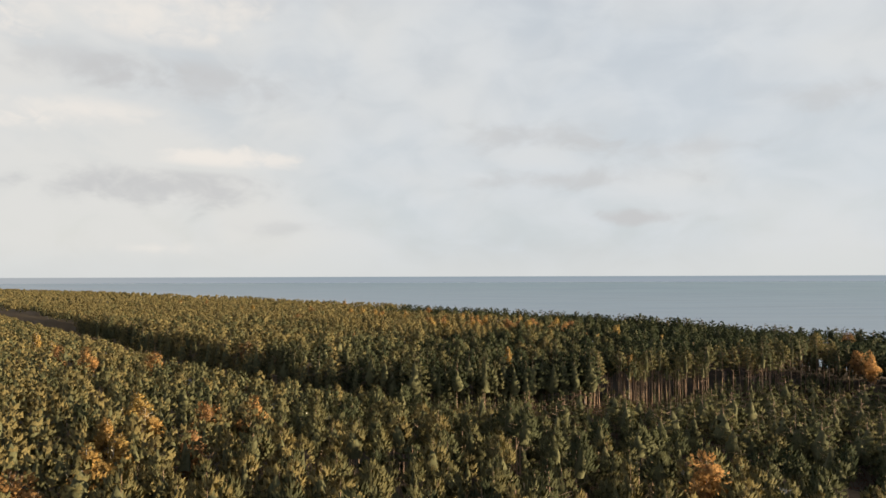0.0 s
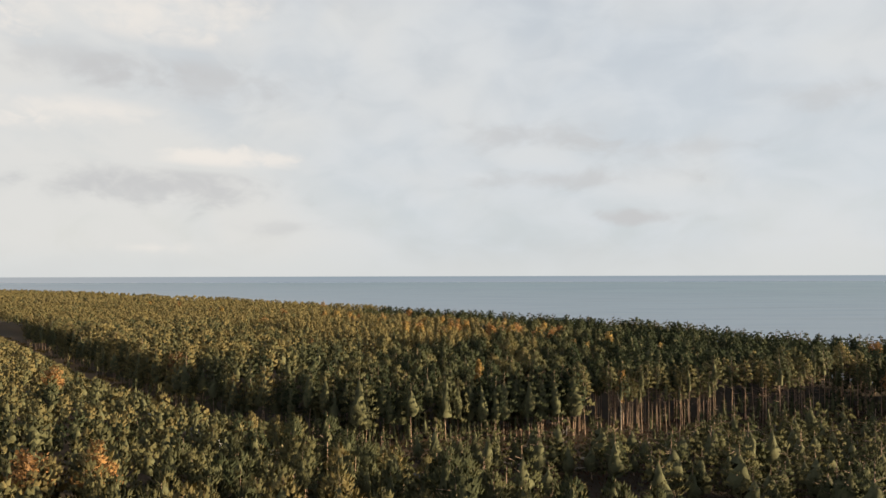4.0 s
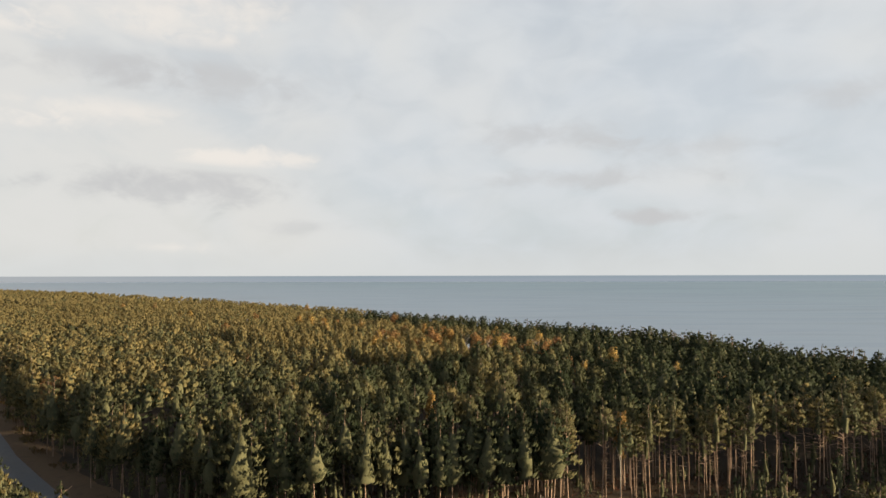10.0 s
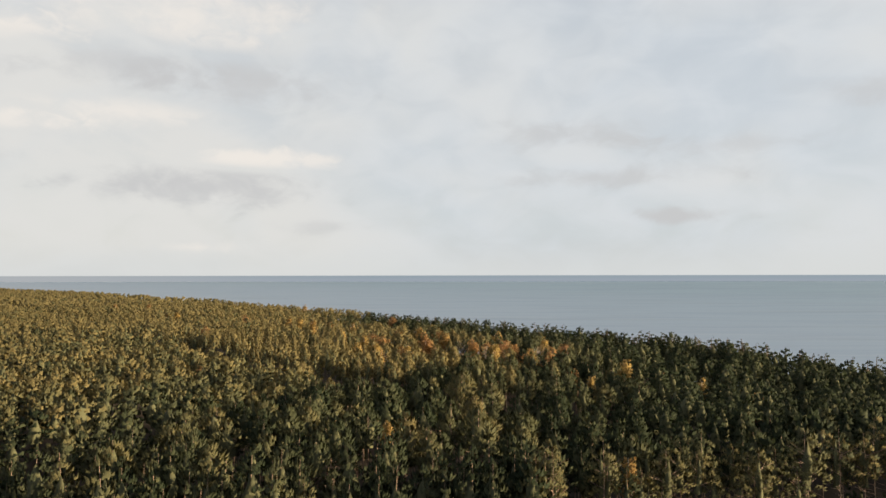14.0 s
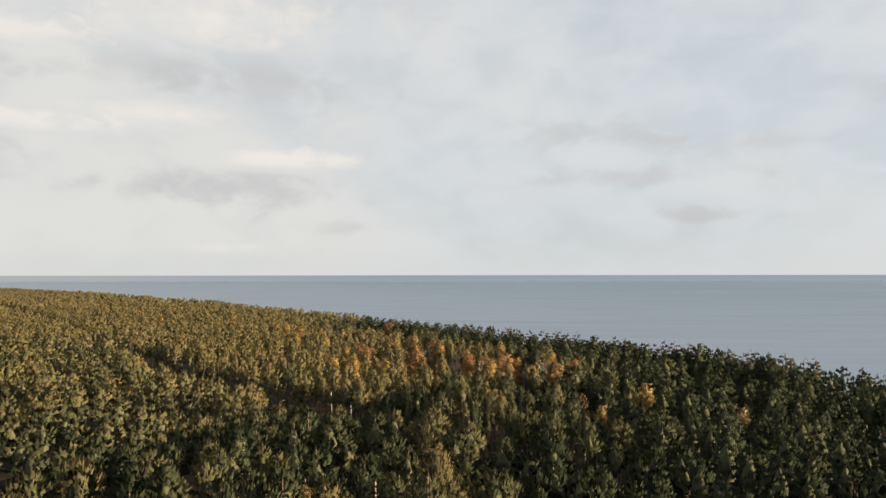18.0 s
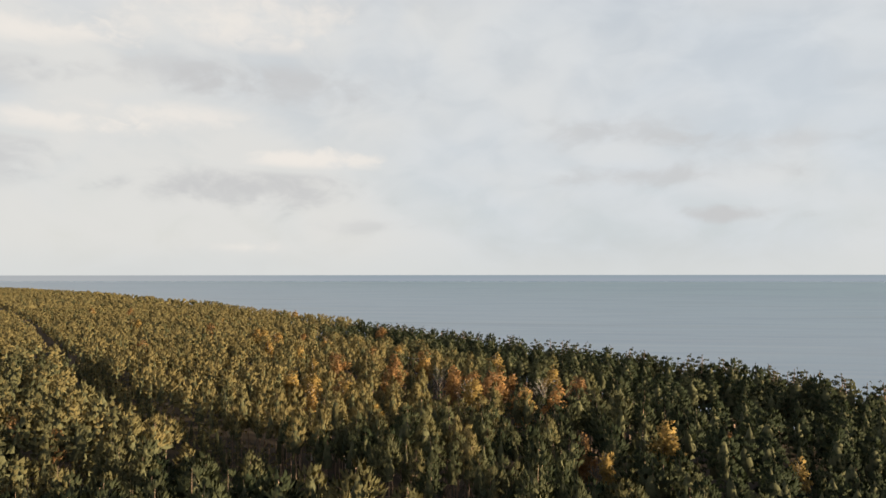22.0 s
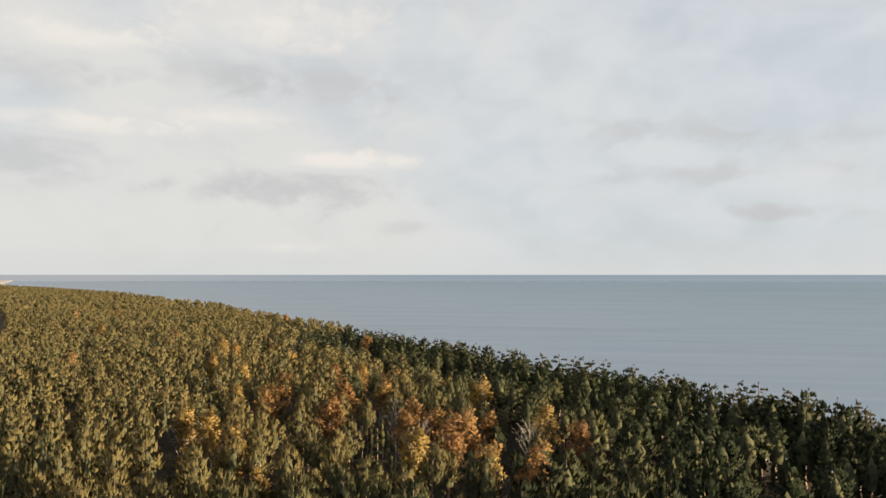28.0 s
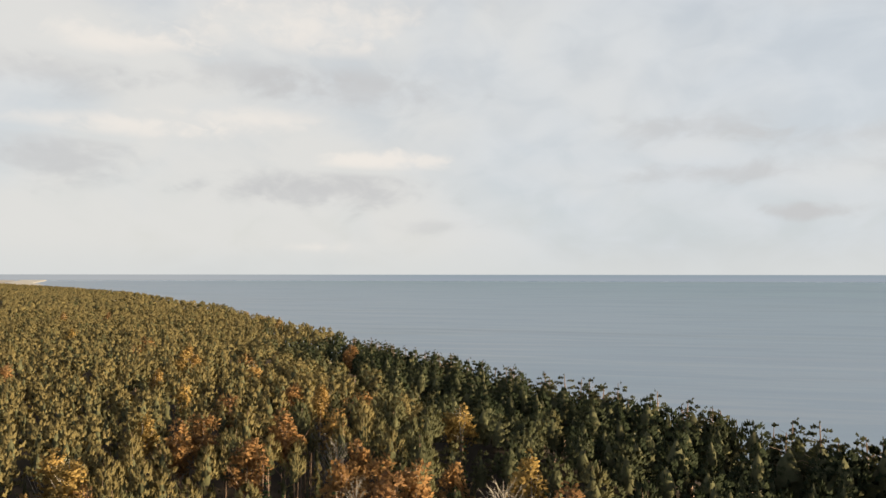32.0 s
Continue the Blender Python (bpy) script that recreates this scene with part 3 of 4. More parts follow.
def in_sight(p, pad=0.0):
    a = np.degrees(np.arctan2(p[:, 0], p[:, 1] + 1 + pad))
    b = np.degrees(np.arctan2(p[:, 0] - 68, p[:, 1] - 273 + pad))
    return ((a > -36) & (a < 80) & (p[:, 1] > 30 - pad)) | ((b > -48) & (b < 70) & (p[:, 1] > 273 - pad))


def stand_height(p):
    h = 17.1 + 0.8 * wave(p, 70, 21) + np.random.RandomState(5).normal(size=len(p)) * 1.0 - 2.4 * (np.random.RandomState(6).rand(len(p)) < 0.16)
    d, s = along(p, COAST)
    h += np.clip(1 - d / 60, 0, 1) * np.where(p[:, 1] > 430, 0.7, 0.0)
    d, s = along(p, ROAD)
    h -= np.where(s < 0, 3.0 * np.clip(1.6 - d / 50, 0, 1), 0.0)
    verge = np.where((s < 0) & (p[:, 0] < -22), np.maximum(6.0, 2.3 + 0.62 * d), 99.0)      # low towards the road
    return np.minimum(np.clip(h, 10.5, 18.9), verge)


def broad(p):
    """How wide the crowns grow: broadest between the road and the ride, slimmer in the plantation beyond."""
    d, s = along(p, RIDE)
    past = np.where((s > 0) & (p[:, 0] < 60), 1.0, 0.0) * np.clip(d / 6, 0, 1)
    d, s = along(p, ROAD)
    before = np.where(s < 0, 1.0, 0.0)
    return np.where((past > 0.5) | (p[:, 1] > 420), 1.0, np.where(before > 0.5, 1.3, 1.36))


def elder(p):
    """The older, rounder pines towards the sea."""
    d, s = along(p, COAST)
    return (d < np.interp(p[:, 1], (230, 340), (110, 45)) + 8 * wave(p, 40, 19)) & (p[:, 1] < 520) & ~edge(p)


def edge(p):
    """The closer stands at the clearing, along the road and by the sea."""
    d, s = along(p, ROAD)
    return (along(p, FRONT)[0] < 18) | ((d < 17) & (s > 0) & (p[:, 0] < -22)) | ((along(p, COAST)[0] < 9) & (p[:, 0] > -30) & (p[:, 1] > 215))


fine_p, wide_p = scatter(4.6, -640, 330, 5, 900, 1), scatter(5.4, -640, 330, 5, 900, 7)
fine_p = np.vstack((fine_p[broad(fine_p) < 1.2], wide_p[broad(wide_p) >= 1.2]))
dense_p = scatter(4.4, -300, 330, 100, 520, 3)
close_p = scatter(3.1, -300, 150, 150, 450, 4)
stand = (along(close_p, FRONT)[0] < 18) & (close_p[:, 0] > 26)
at_sea = edge(dense_p) & (along(dense_p, COAST)[0] < 9)
by_road = edge(dense_p) & ~at_sea & (dense_p[:, 0] <= 26)
fine_p = np.vstack((fine_p[~edge(fine_p)], dense_p[at_sea | by_road], close_p[edge(close_p) & stand & (np.random.RandomState(8).rand(len(close_p)) < 0.8)]))
fine_p = fine_p[~elder(fine_p)]
old_p = scatter(5.3, -120, 330, 120, 560, 17)
fine_p = np.vstack((fine_p, old_p[elder(old_p)]))
fine_p = fine_p[wooded(fine_p)]
for x, y, r in GLADES:
    fine_p = fine_p[((fine_p - (x, y)) ** 2).sum(1) > (r * (1 + 0.25 * wave(fine_p, 7, 31))) ** 2]
zone = along(fine_p, STRIP)[0]
fine_p = fine_p[(zone < 480) & in_sight(fine_p, 35)]

# trees that stand apart from the pines by their kind: places on the plan
YELLOW = [(-157, 542), (-118, 567), (-64, 484), (-39, 429), (-23, 416), (-151, 686), (-129, 659), (-84, 593), (-7, 379), (-6, 358), (1, 353), (5, 341), (14, 336), (11, 414), (23, 391), (41, 340), (44, 401), (60, 367), (-236, 626), (-106, 621), (-45, 456), (-24, 452), (-54, 465), (-143, 523)]
YELLOW += [(74, 300), (64, 292), (92, 295), (22, 327), (22, 234), (-117, 649), (-156, 267), (-52, 122), (-46, 90), (-46, 98), (123, 267), (57, 215), (-144, 257), (-58, 132), (-53, 111), (53, 334)]
RUST = [(-91, 493), (-41, 479), (-8, 410), (1, 378), (12, 342), (18, 369), (19, 415), (16, 386), (34, 372), (35, 362), (39, 366), (44, 353), (46, 360), (49, 368), (65, 357), (59, 340), (52, 342), (-11, 494), (1, 421), (-217, 641), (-91, 437), (88, 315), (-1, 388)]
RUST += [(-39, 303), (-96, 506), (97, 274), (-130, 235), (-112, 218), (-90, 218), (-43, 127), (-39, 109), (-35, 129), (-52, 85), (-46, 79), (-29, 301), (62, 303), (32, 86), (130, 219), (155, 268), (126, 206), (-71, 253), (133, 257)]
BARE = [(39, 357), (57, 361), (30, 374)]
SPRUCES = [(38, 352), (33, 349), (25, 361), (51, 352), (12, 341), (70, 351), (61, 381), (46, 392)]
apart = np.array(YELLOW + RUST + BARE + SPRUCES, float)
for q in apart:
    fine_p = fine_p[((fine_p - q) ** 2).sum(1) > (3.5 if q[1] > 336 else 2.6) ** 2]
    fine_p = fine_p[((fine_p - q - (0.4, -4.2)) ** 2).sum(1) > (4.8 if 336 < q[1] < 500 else 3.2 if q[1] > 336 else 0.0) ** 2]
shore_d = along(fine_p, COAST)[0]
shore_pick = (shore_d < 6.0) & (fine_p[:, 0] > -30) & (fine_p[:, 1] > 255)
front_pick = (along(fine_p, FRONT)[0] < 8) & ~shore_pick
hgt = stand_height(fine_p)
zone = along(fine_p, STRIP)[0]
lone_pick = np.zeros(len(fine_p), bool)
lone_pick[np.argsort(zone + 1e6 * (shore_pick | front_pick))[:110]] = True


def forest(name, label, pos, height, shapes, seed, mats=(NEEDLES, PINE_BARK), girth=(0.85, 1.2), pines=False):
    """Many trees as one stretch of wood: crowns, and their stems as a part."""
    r = np.random.RandomState(seed)
    n = len(pos)
    z = land(pos)
    pick = r.randint(0, len(shapes), n)
    turn = r.uniform(0, 6.283, n)
    grow = height / 17.0
    girth = grow * r.uniform(girth[0], girth[1], n) * (broad(pos) if pines else 1.0)
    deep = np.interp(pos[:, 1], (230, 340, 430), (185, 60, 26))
    shore = np.clip(1.5 - along(pos, COAST)[0] / deep, 0, 1) * (pos[:, 1] < 520)      # older, darker pines by the sea, the shade on that side painted in too
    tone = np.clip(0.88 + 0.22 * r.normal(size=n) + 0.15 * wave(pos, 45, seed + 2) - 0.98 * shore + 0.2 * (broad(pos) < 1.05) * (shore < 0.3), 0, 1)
    out = []
    for which in (0, 1):
        vs, fs, ts, ns, ms, k = [], [], [], [], [], 0
        for s, pair in enumerate(shapes):
            if pair[which] is None:
                continue
            v, f = pair[which][:2]
            idx = np.nonzero(pick == s)[0]
            c, q = np.cos(turn[idx])[:, None], np.sin(turn[idx])[:, None]
            g, e = girth[idx][:, None], grow[idx][:, None]
            x = (v[:, 0] * c - v[:, 1] * q) * g + pos[idx, 0][:, None]
            y = (v[:, 0] * q + v[:, 1] * c) * g + pos[idx, 1][:, None]
            w = v[:, 2] * e + z[idx][:, None]
            vs.append(np.stack((x, y, w), -1).reshape(-1, 3))
            fs.append((f[None] + (np.arange(len(idx)) * len(v))[:, None, None] + k).reshape(-1, 3))
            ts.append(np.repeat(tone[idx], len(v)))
            if which == 0:
                o = pair[0][2] if len(pair[0]) > 2 else fluffy(v, f, s)
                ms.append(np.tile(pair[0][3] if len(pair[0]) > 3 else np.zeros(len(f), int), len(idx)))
                ns.append(np.stack((o[:, 0] * c - o[:, 1] * q, o[:, 0] * q + o[:, 1] * c, o[:, 2] + 0 * c), -1).reshape(-1, 3))
            k += len(idx) * len(v)
        if vs:
            out.append(mesh_of(name, np.vstack(vs), np.vstack(fs), [mats[which], INNER_SHADE], index=np.concatenate(ms) if ms else None, tone=np.concatenate(ts), smooth=True, soft=np.vstack(ns) if ns else None))
    ob = tagged(new(name, out[0]), label, "forest", kind="stuff")
    if len(out) > 1:
        st = new("stems", out[1])
        st.parent = ob
        tagged(st, "reddish pine stems", kind="stuff")
    return ob


PEAKS = (1.2, 1.7, 1.4, 1.9, 1.15, 1.5, 1.3, 1.8, 1.45)
near_shapes = [(pine_crown(100 + i, 23, 7, wide=1.45 + 0.07 * i, low=0.71 + 0.015 * (i % 3), spray=1.12, fat=0.165, peak=PEAKS[i] - 0.1, bough=0.42, leader=1.2), pine_trunk(100 + i, sides=3, rings=2, foot=0.1)) for i in range(9)]
mid_shapes = [(pine_crown(200 + i, 16, 3, wide=1.55 + 0.09 * i, low=0.73, spray=1.2, fat=0.31, peak=PEAKS[i], core=(5, 2), bough=0.38), None) for i in range(6)]
far_shapes = [(pine_crown(300 + i, 15, 1, low=0.74, wide=1.65 + 0.1 * i, spray=1.4, fat=0.56, peak=PEAKS[i], core=(4, 1)), None) for i in range(5)]
rim_shapes = [(pine_crown(400 + i, 3, 1, low=0.72, wide=2.4, spray=2.8, fat=1.5, peak=1.6, core=None), None) for i in range(4)]
old_shapes = [(pine_crown(470 + i, 25, 7, wide=1.85 + 0.1 * i, low=0.70 + 0.015 * (i % 3), spray=0.8, fat=0.2, peak=(1.8, 2.4, 1.6, 2.1, 2.6, 1.7)[i], bough=0.46, lift=0.85, leader=0.8), None) for i in range(6)]
wall_shapes = [(pine_crown(450 + i, 40, 6, low=(0.36, 0.46, 0.3)[i % 3], wide=2.1 + 0.12 * i, spray=1.05, fat=0.18, peak=PEAKS[i] + 0.2, core=(6, 4), bough=0.42), pine_trunk(450 + i, sides=4, rings=3, foot=0.09)) for i in range(6)]

road_d, road_s = along(fine_p, ROAD)
wall = ((road_d < 12) & (road_s > 0) & (fine_p[:, 0] < -22) & (zone < 300)) | ((along(fine_p, FRONT)[0] < 12) & (fine_p[:, 0] < 45))
lone_pick &= ~wall
front_pick &= ~wall
rest = ~(shore_pick | front_pick | lone_pick | wall)
forest("roadside_pines", "dark pines branched to the ground along the road", fine_p[wall], hgt[wall] + np.random.RandomState(15).uniform(-1.8, 0.8, wall.sum()), wall_shapes, 36, girth=(1.0, 1.6))
aged = elder(fine_p) & (zone < 200)
m = rest & aged
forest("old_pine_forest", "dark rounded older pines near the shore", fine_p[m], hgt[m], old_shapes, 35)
rest &= ~aged
m = rest & (zone < 52)
forest("pine_forest", "dense green pine wood lit by low sun", fine_p[m], hgt[m], near_shapes, 31, pines=True)
m = rest & (zone >= 52) & (zone < 150)
forest("pine_forest", "dense green pine wood farther off", fine_p[m], hgt[m], mid_shapes, 32, pines=True)
m = rest & (zone >= 150)
forest("pine_forest", "olive green pine wood towards the sea", fine_p[m], hgt[m], far_shapes, 33, pines=True)

# smaller pines that stay in the shade of the tall ones
under_p = scatter(9.0, -260, 330, 40, 700, 6)
under_p = under_p[wooded(under_p) & (along(under_p, STRIP)[0] < 210) & in_sight(under_p, 20) & (along(under_p, RIDE)[0] > 7) & ~edge(under_p)]
by_sea = scatter(3.4, 20, 300, 150, 470, 12)
by_sea = by_sea[wooded(by_sea) & (along(by_sea, COAST)[0] < np.where(by_sea[:, 1] < 340, 30, 17))]
at_foot = scatter(3.6, -190, 34, 185, 400, 14)
d, side = along(at_foot, ROAD)
at_foot = at_foot[wooded(at_foot) & (((along(at_foot, FRONT)[0] < 11) & (at_foot[:, 0] < 36)) | ((d < 15) & (side > 0) & (at_foot[:, 0] < -20)))]
by_ride = scatter(3.4, -130, 60, 262, 450, 16)
gap = along(by_ride, RIDE)[0]
by_ride = by_ride[(gap < 15) & (gap > 5.5) & (by_ride[:, 1] > 270)]
low_r = np.random.RandomState(23)
by_autumn = np.vstack([np.array(q) + low_r.uniform(-4.5, 4.5, (4, 2)) + (0.5, -3.5) for q in YELLOW + RUST if 290 < q[1] < 430])
before = scatter(4.0, -34, 165, 184, 262, 18)
d = along(before, FRONT)[0]
before = before[(d < 11) & (along(before, ROAD)[0] > 8) & (wave(before, 14, 29) > np.where(before[:, 0] < 20, -0.5, np.where(before[:, 0] > 70, -0.25, 0.25)))]
under_p = np.vstack((under_p[::4], by_ride, by_sea, by_autumn, before, at_foot))
under_h = np.random.RandomState(9).uniform(7.5, 13.0, len(under_p))
under_h[(along(under_p, RIDE)[0] < 15) & (under_p[:, 0] < 75)] *= 0.78
under_h[-len(at_foot):] *= 0.7
under_h[-len(at_foot) - len(before):-len(at_foot)] *= np.interp(before[:, 0], (60, 95), (0.5, 0.72))
under_h[-len(at_foot) - len(before) - len(by_autumn):-len(at_foot) - len(before)] *= 0.8
for x, y, r in GLADES:
    under_h[(((under_p - (x, y)) ** 2).sum(1) < (r + 2) ** 2) & (along(under_p, COAST)[0] > 22)] *= 0.55
under_shapes = [(pine_crown(350 + i, 10, 2, low=0.3, wide=1.9, spray=1.4, fat=0.45, peak=1.8, bough=0.6), None) for i in range(4)]
forest("young_pine_growth", "low shaded pines beneath the tall ones", under_p, under_h, under_shapes, 37)

far_p = scatter(7.2, -1900, 500, -60, 2300, 2)
far_p = far_p[wooded(far_p)]
a = np.degrees(np.arctan2(far_p[:, 0] - 68, far_p[:, 1] - 273))
b = np.degrees(np.arctan2(far_p[:, 0], far_p[:, 1]))
gap = along(far_p, STRIP)[0]
far_p = far_p[((gap >= 480) & (((a > -48) & (far_p[:, 1] > 273)) | ((b > -35) & (far_p[:, 1] > 30))))
              | ((gap < 220) & ~in_sight(far_p, 35))]
forest("distant_forest", "hazy far pine wood along the coast", far_p, stand_height(far_p), rim_shapes, 34)

# ---------------------------------------------------------------- single trees
pick_r = random.Random(7)


def plant(models, places, heights, usual, stout=None):
    """Copies of the models, turned and grown differently, at these places."""
    for i, ((x, y), h) in enumerate(zip(places, heights)):
        k = h / usual
        g = k * pick_r.uniform(0.88, 1.18) * (1.0 if stout is None else stout[i])
        z = float(land(np.array([(x, y)], float))[0]) - 0.05
        m = pose(x, y, z, 0, 0, pick_r.uniform(0, 360)) @ Matrix.Diagonal((g, g, k, 1))
        if i < len(models):
            models[i].matrix_basis = m
        else:
            copy_thing(models[i % len(models)], m)


def tree_models(count, name, label, category, group, crown, stem, leaf, bark, stem_name="trunk"):
    out = []
    for i in range(count):
        ob = thing(name, label, category, group)
        part(stem_name, stem(i), bark, ob)
        if crown:
            part("crown", crown(i), leaf, ob)
        out.append(ob)
    return out


wood_pines = tree_models(8, "pine_tree", "full green pine tree in the dense wood", "pine tree", "pines of the dense wood",
                         lambda i: pine_crown(500 + i, 32, 9, low=0.70 + 0.015 * (i % 4), wide=1.6 + 0.08 * (i % 6), spray=1.0, fat=0.135, peak=PEAKS[i] - 0.1, bough=0.4, leader=1.2),
                         lambda i: pine_trunk(500 + i, dead=5, limbs=9), NEEDLES, PINE_BARK)
plant(wood_pines, fine_p[lone_pick], hgt[lone_pick], 17.0, broad(fine_p[lone_pick]))

front_pines = tree_models(7, "pine_tree", "tall pine with bare reddish stem at the clearing", "pine tree", "pines behind the clearing",
                          lambda i: pine_crown(540 + i, 24, 10, low=0.60 + 0.04 * (i % 4), wide=1.5 + 0.2 * (i % 4), spray=0.62, fat=0.14, peak=(2.2, 3.0, 2.6)[i % 3], lift=0.8, core=(5, 2), fill=0.3, bough=0.5),
                          lambda i: pine_trunk(540 + i, dead=10, limbs=12, foot=0.1, low=0.5), NEEDLES, PINE_BARK)
plant(front_pines, fine_p[front_pick], hgt[front_pick] + 0.6, 17.0)

shore_pines = tree_models(7, "pine_tree", "dark broad-headed old pine at the edge of the beach", "pine tree", "pines along the shore",
                          lambda i: pine_crown(580 + i, 54, 9, low=0.26 + 0.04 * (i % 3), wide=2.2 + 0.26 * (i % 4), spray=0.62, fat=0.16, peak=2.2, bough=0.42, lift=1.3, leader=0.8, core=(8, 5), fill=0.85),
                          lambda i: pine_trunk(580 + i, dead=5, limbs=10, foot=0.2), OLD_NEEDLES, PINE_BARK)
plant(shore_pines, fine_p[shore_pick], np.clip(hgt[shore_pick] + 0.7, 16.3, 17.7), 17.0, [1.22] * int(shore_pick.sum()))

clear_pines = tree_models(6, "young_pine", "bushy young pine standing free in the clearing", "pine tree", "young pines in the clearing",
                          lambda i: pine_crown(620 + i, 34, 7, h=11.0, low=0.14 + 0.04 * (i % 3), wide=2.3 + 0.25 * (i % 3), spray=0.75, fat=0.15, peak=1.7, core=(6, 4)),
                          lambda i: pine_trunk(620 + i, h=11.0, dead=3, limbs=8, foot=0.14, low=0.2), YOUNG_NEEDLES, PINE_BARK)
CLEARING_PINES = [(20, 173), (36, 174), (44, 168), (53, 164), (65, 176), (62, 160), (77, 179), (72, 163), (85, 169), (92, 180), (105, 191), (63, 184),
                  (75, 172), (86, 177), (118, 180), (97, 160), (112, 165), (30, 161), (48, 154), (82, 150), (60, 146), (100, 145), (125, 200), (131, 168), (10, 176), (4, 166), (110, 130), (122, 142), (140, 150), (92, 128), (73, 133), (138, 188), (145, 175),
                  (56, 133), (42, 140), (128, 128), (115, 152), (106, 176), (96, 192), (83, 195), (116, 205), (52, 186), (24, 150), (88, 140)]
more_p = np.vstack((scatter(5.3, 34, 150, 110, 215, 61), scatter(5.4, -34, 34, 110, 195, 62)))
open_sand = np.array([(27, 188), (43, 190), (109, 204), (59, 202)], float)
keep = (more_p[:, 1] < np.where(more_p[:, 0] > 66, 199, 187)) & inside(more_p, CLEAR) & (along(more_p, FRONT)[0] > 13) & (along(more_p, ROAD)[0] > np.where(more_p[:, 0] < 20, 7, 14))
for q in np.vstack((open_sand, np.array(CLEARING_PINES, float))):
    keep &= ((more_p - q) ** 2).sum(1) > 4.2 ** 2
more_p = more_p[keep]
clear_p = CLEARING_PINES + [tuple(q) for q in more_p]
plant(clear_pines, clear_p, [pick_r.uniform(8.5, 13.0) - (0.04 if q[0] < 34 else 0.05 if q[0] < 80 else 0.02) * max(0, q[1] - 152) for q in clear_p], 11.0, [1.22] * len(clear_p))

birches = tree_models(5, "birch_tree", "slender birch with golden yellow autumn leaves", "birch tree", "yellow birches among the pines",
                      lambda i: broad_crown(660 + i, 1150, h=17.5, low=0.45, wide=2.2 + 0.2 * (i % 3), clusters=34, leaf=0.5, fat=0.42),
                      lambda i: branchy(660 + i, h=17.0, foot=0.14, arms=12, twigs=2, spread=0.35), BIRCH_LEAF, BIRCH_BARK)
# a few golden ones stay small among the pines of the nearer stand
SMALL = [(64, 292), (92, 295), (22, 327), (22, 234), (123, 267), (57, 215), (88, 315), (62, 303), (97, 274), (-39, 303), (-29, 301), (133, 257)]
plant(birches, YELLOW, [pick_r.uniform(15.0, 16.0) if q in SMALL else pick_r.uniform(17.2, 18.8) for q in YELLOW], 17.5, [0.72 if q in SMALL else 1.0 for q in YELLOW])
rowans = tree_models(4, "rowan_tree", "round-headed tree with rust orange autumn leaves", "deciduous tree", "rust-coloured trees among the pines",
                     lambda i: broad_crown(680 + i, 1150, h=16.5, low=0.45, wide=2.4 + 0.25 * (i % 3), clusters=34, leaf=0.5, fat=0.42),
                     lambda i: branchy(680 + i, h=15.5, foot=0.15, arms=12, twigs=2, spread=0.5), RUST_LEAF, PINE_BARK)
plant(rowans, RUST, [pick_r.uniform(14.2, 15.2) if q in SMALL else pick_r.uniform(16.2, 17.9) for q in RUST], 16.5, [0.66 if q in SMALL else 1.0 for q in RUST])
bare = tree_models(3, "bare_tree", "leafless pale tree with upright twigs", "bare tree", "leafless trees among the pines",
                   None, lambda i: branchy(700 + i, h=16.5, foot=0.16, arms=26, twigs=9, spread=0.5), None, DEAD_WOOD, "branching")
plant(bare, BARE, [16.5] * len(BARE), 16.5)


def spruce_crown(seed, h=18.0, wide=2.3):
    """A spire of drooping boughs."""
    r = np.random.RandomState(seed)
    base, way, size = [], [], []
    for k in range(15):
        u = (k + r.rand() * 0.5) / 15
        for a in range(max(4, round(9 * (1 - 0.6 * u)))):
            ang = r.uniform(0, 6.28)
            reach = wide * (1 - u) ** 0.9 * r.uniform(0.75, 1.1) + 0.15
            base.append((0, 0, h * (0.1 + 0.87 * u) + 0.25))
            way.append((math.cos(ang) * reach, math.sin(ang) * reach, -0.18 * reach))
            size.append(reach)
    size = np.array(size)
    return tufts_of(np.array(base), np.array(way), size, 0.16 + 0.14 * size, r)


spruces = tree_models(3, "spruce_tree", "dark green narrow spruce with drooping boughs", "spruce tree", "spruces among the birches",
                      lambda i: spruce_crown(720 + i), lambda i: pine_trunk(720 + i, h=17.5, foot=0.18), SPRUCE, PINE_BARK)
plant(spruces, SPRUCES, [pick_r.uniform(15, 18) for _ in SPRUCES], 18.0)


# ---------------------------------------------------------------- undergrowth, clearing, roadside
HEATHER = foliage("rusty_heather", [(0.045, 0.030, 0.020), (0.095, 0.040, 0.028), (0.075, 0.058, 0.032), (0.05, 0.055, 0.028)])
BRUSH = foliage("dry_brush", [(0.06, 0.06, 0.028), (0.10, 0.085, 0.04), (0.14, 0.09, 0.045), (0.12, 0.10, 0.045)])


def low_bush(seed, count, h, wide, leaf, fat):
    r = np.random.RandomState(seed)
    a, q = r.uniform(0, 6.28, count), np.sqrt(r.rand(count)) * wide
    base = np.column_stack((np.cos(a) * q, np.sin(a) * q, h * 0.6 * r.rand(count) * (1 - q / wide * 0.6)))
    way = np.column_stack((np.cos(a) * 0.5, np.sin(a) * 0.5, np.ones(count))) + r.normal(size=(count, 3)) * 0.35
    return blades(base, way, leaf * r.uniform(0.6, 1.3, count), fat * r.uniform(0.7, 1.3, count), r)


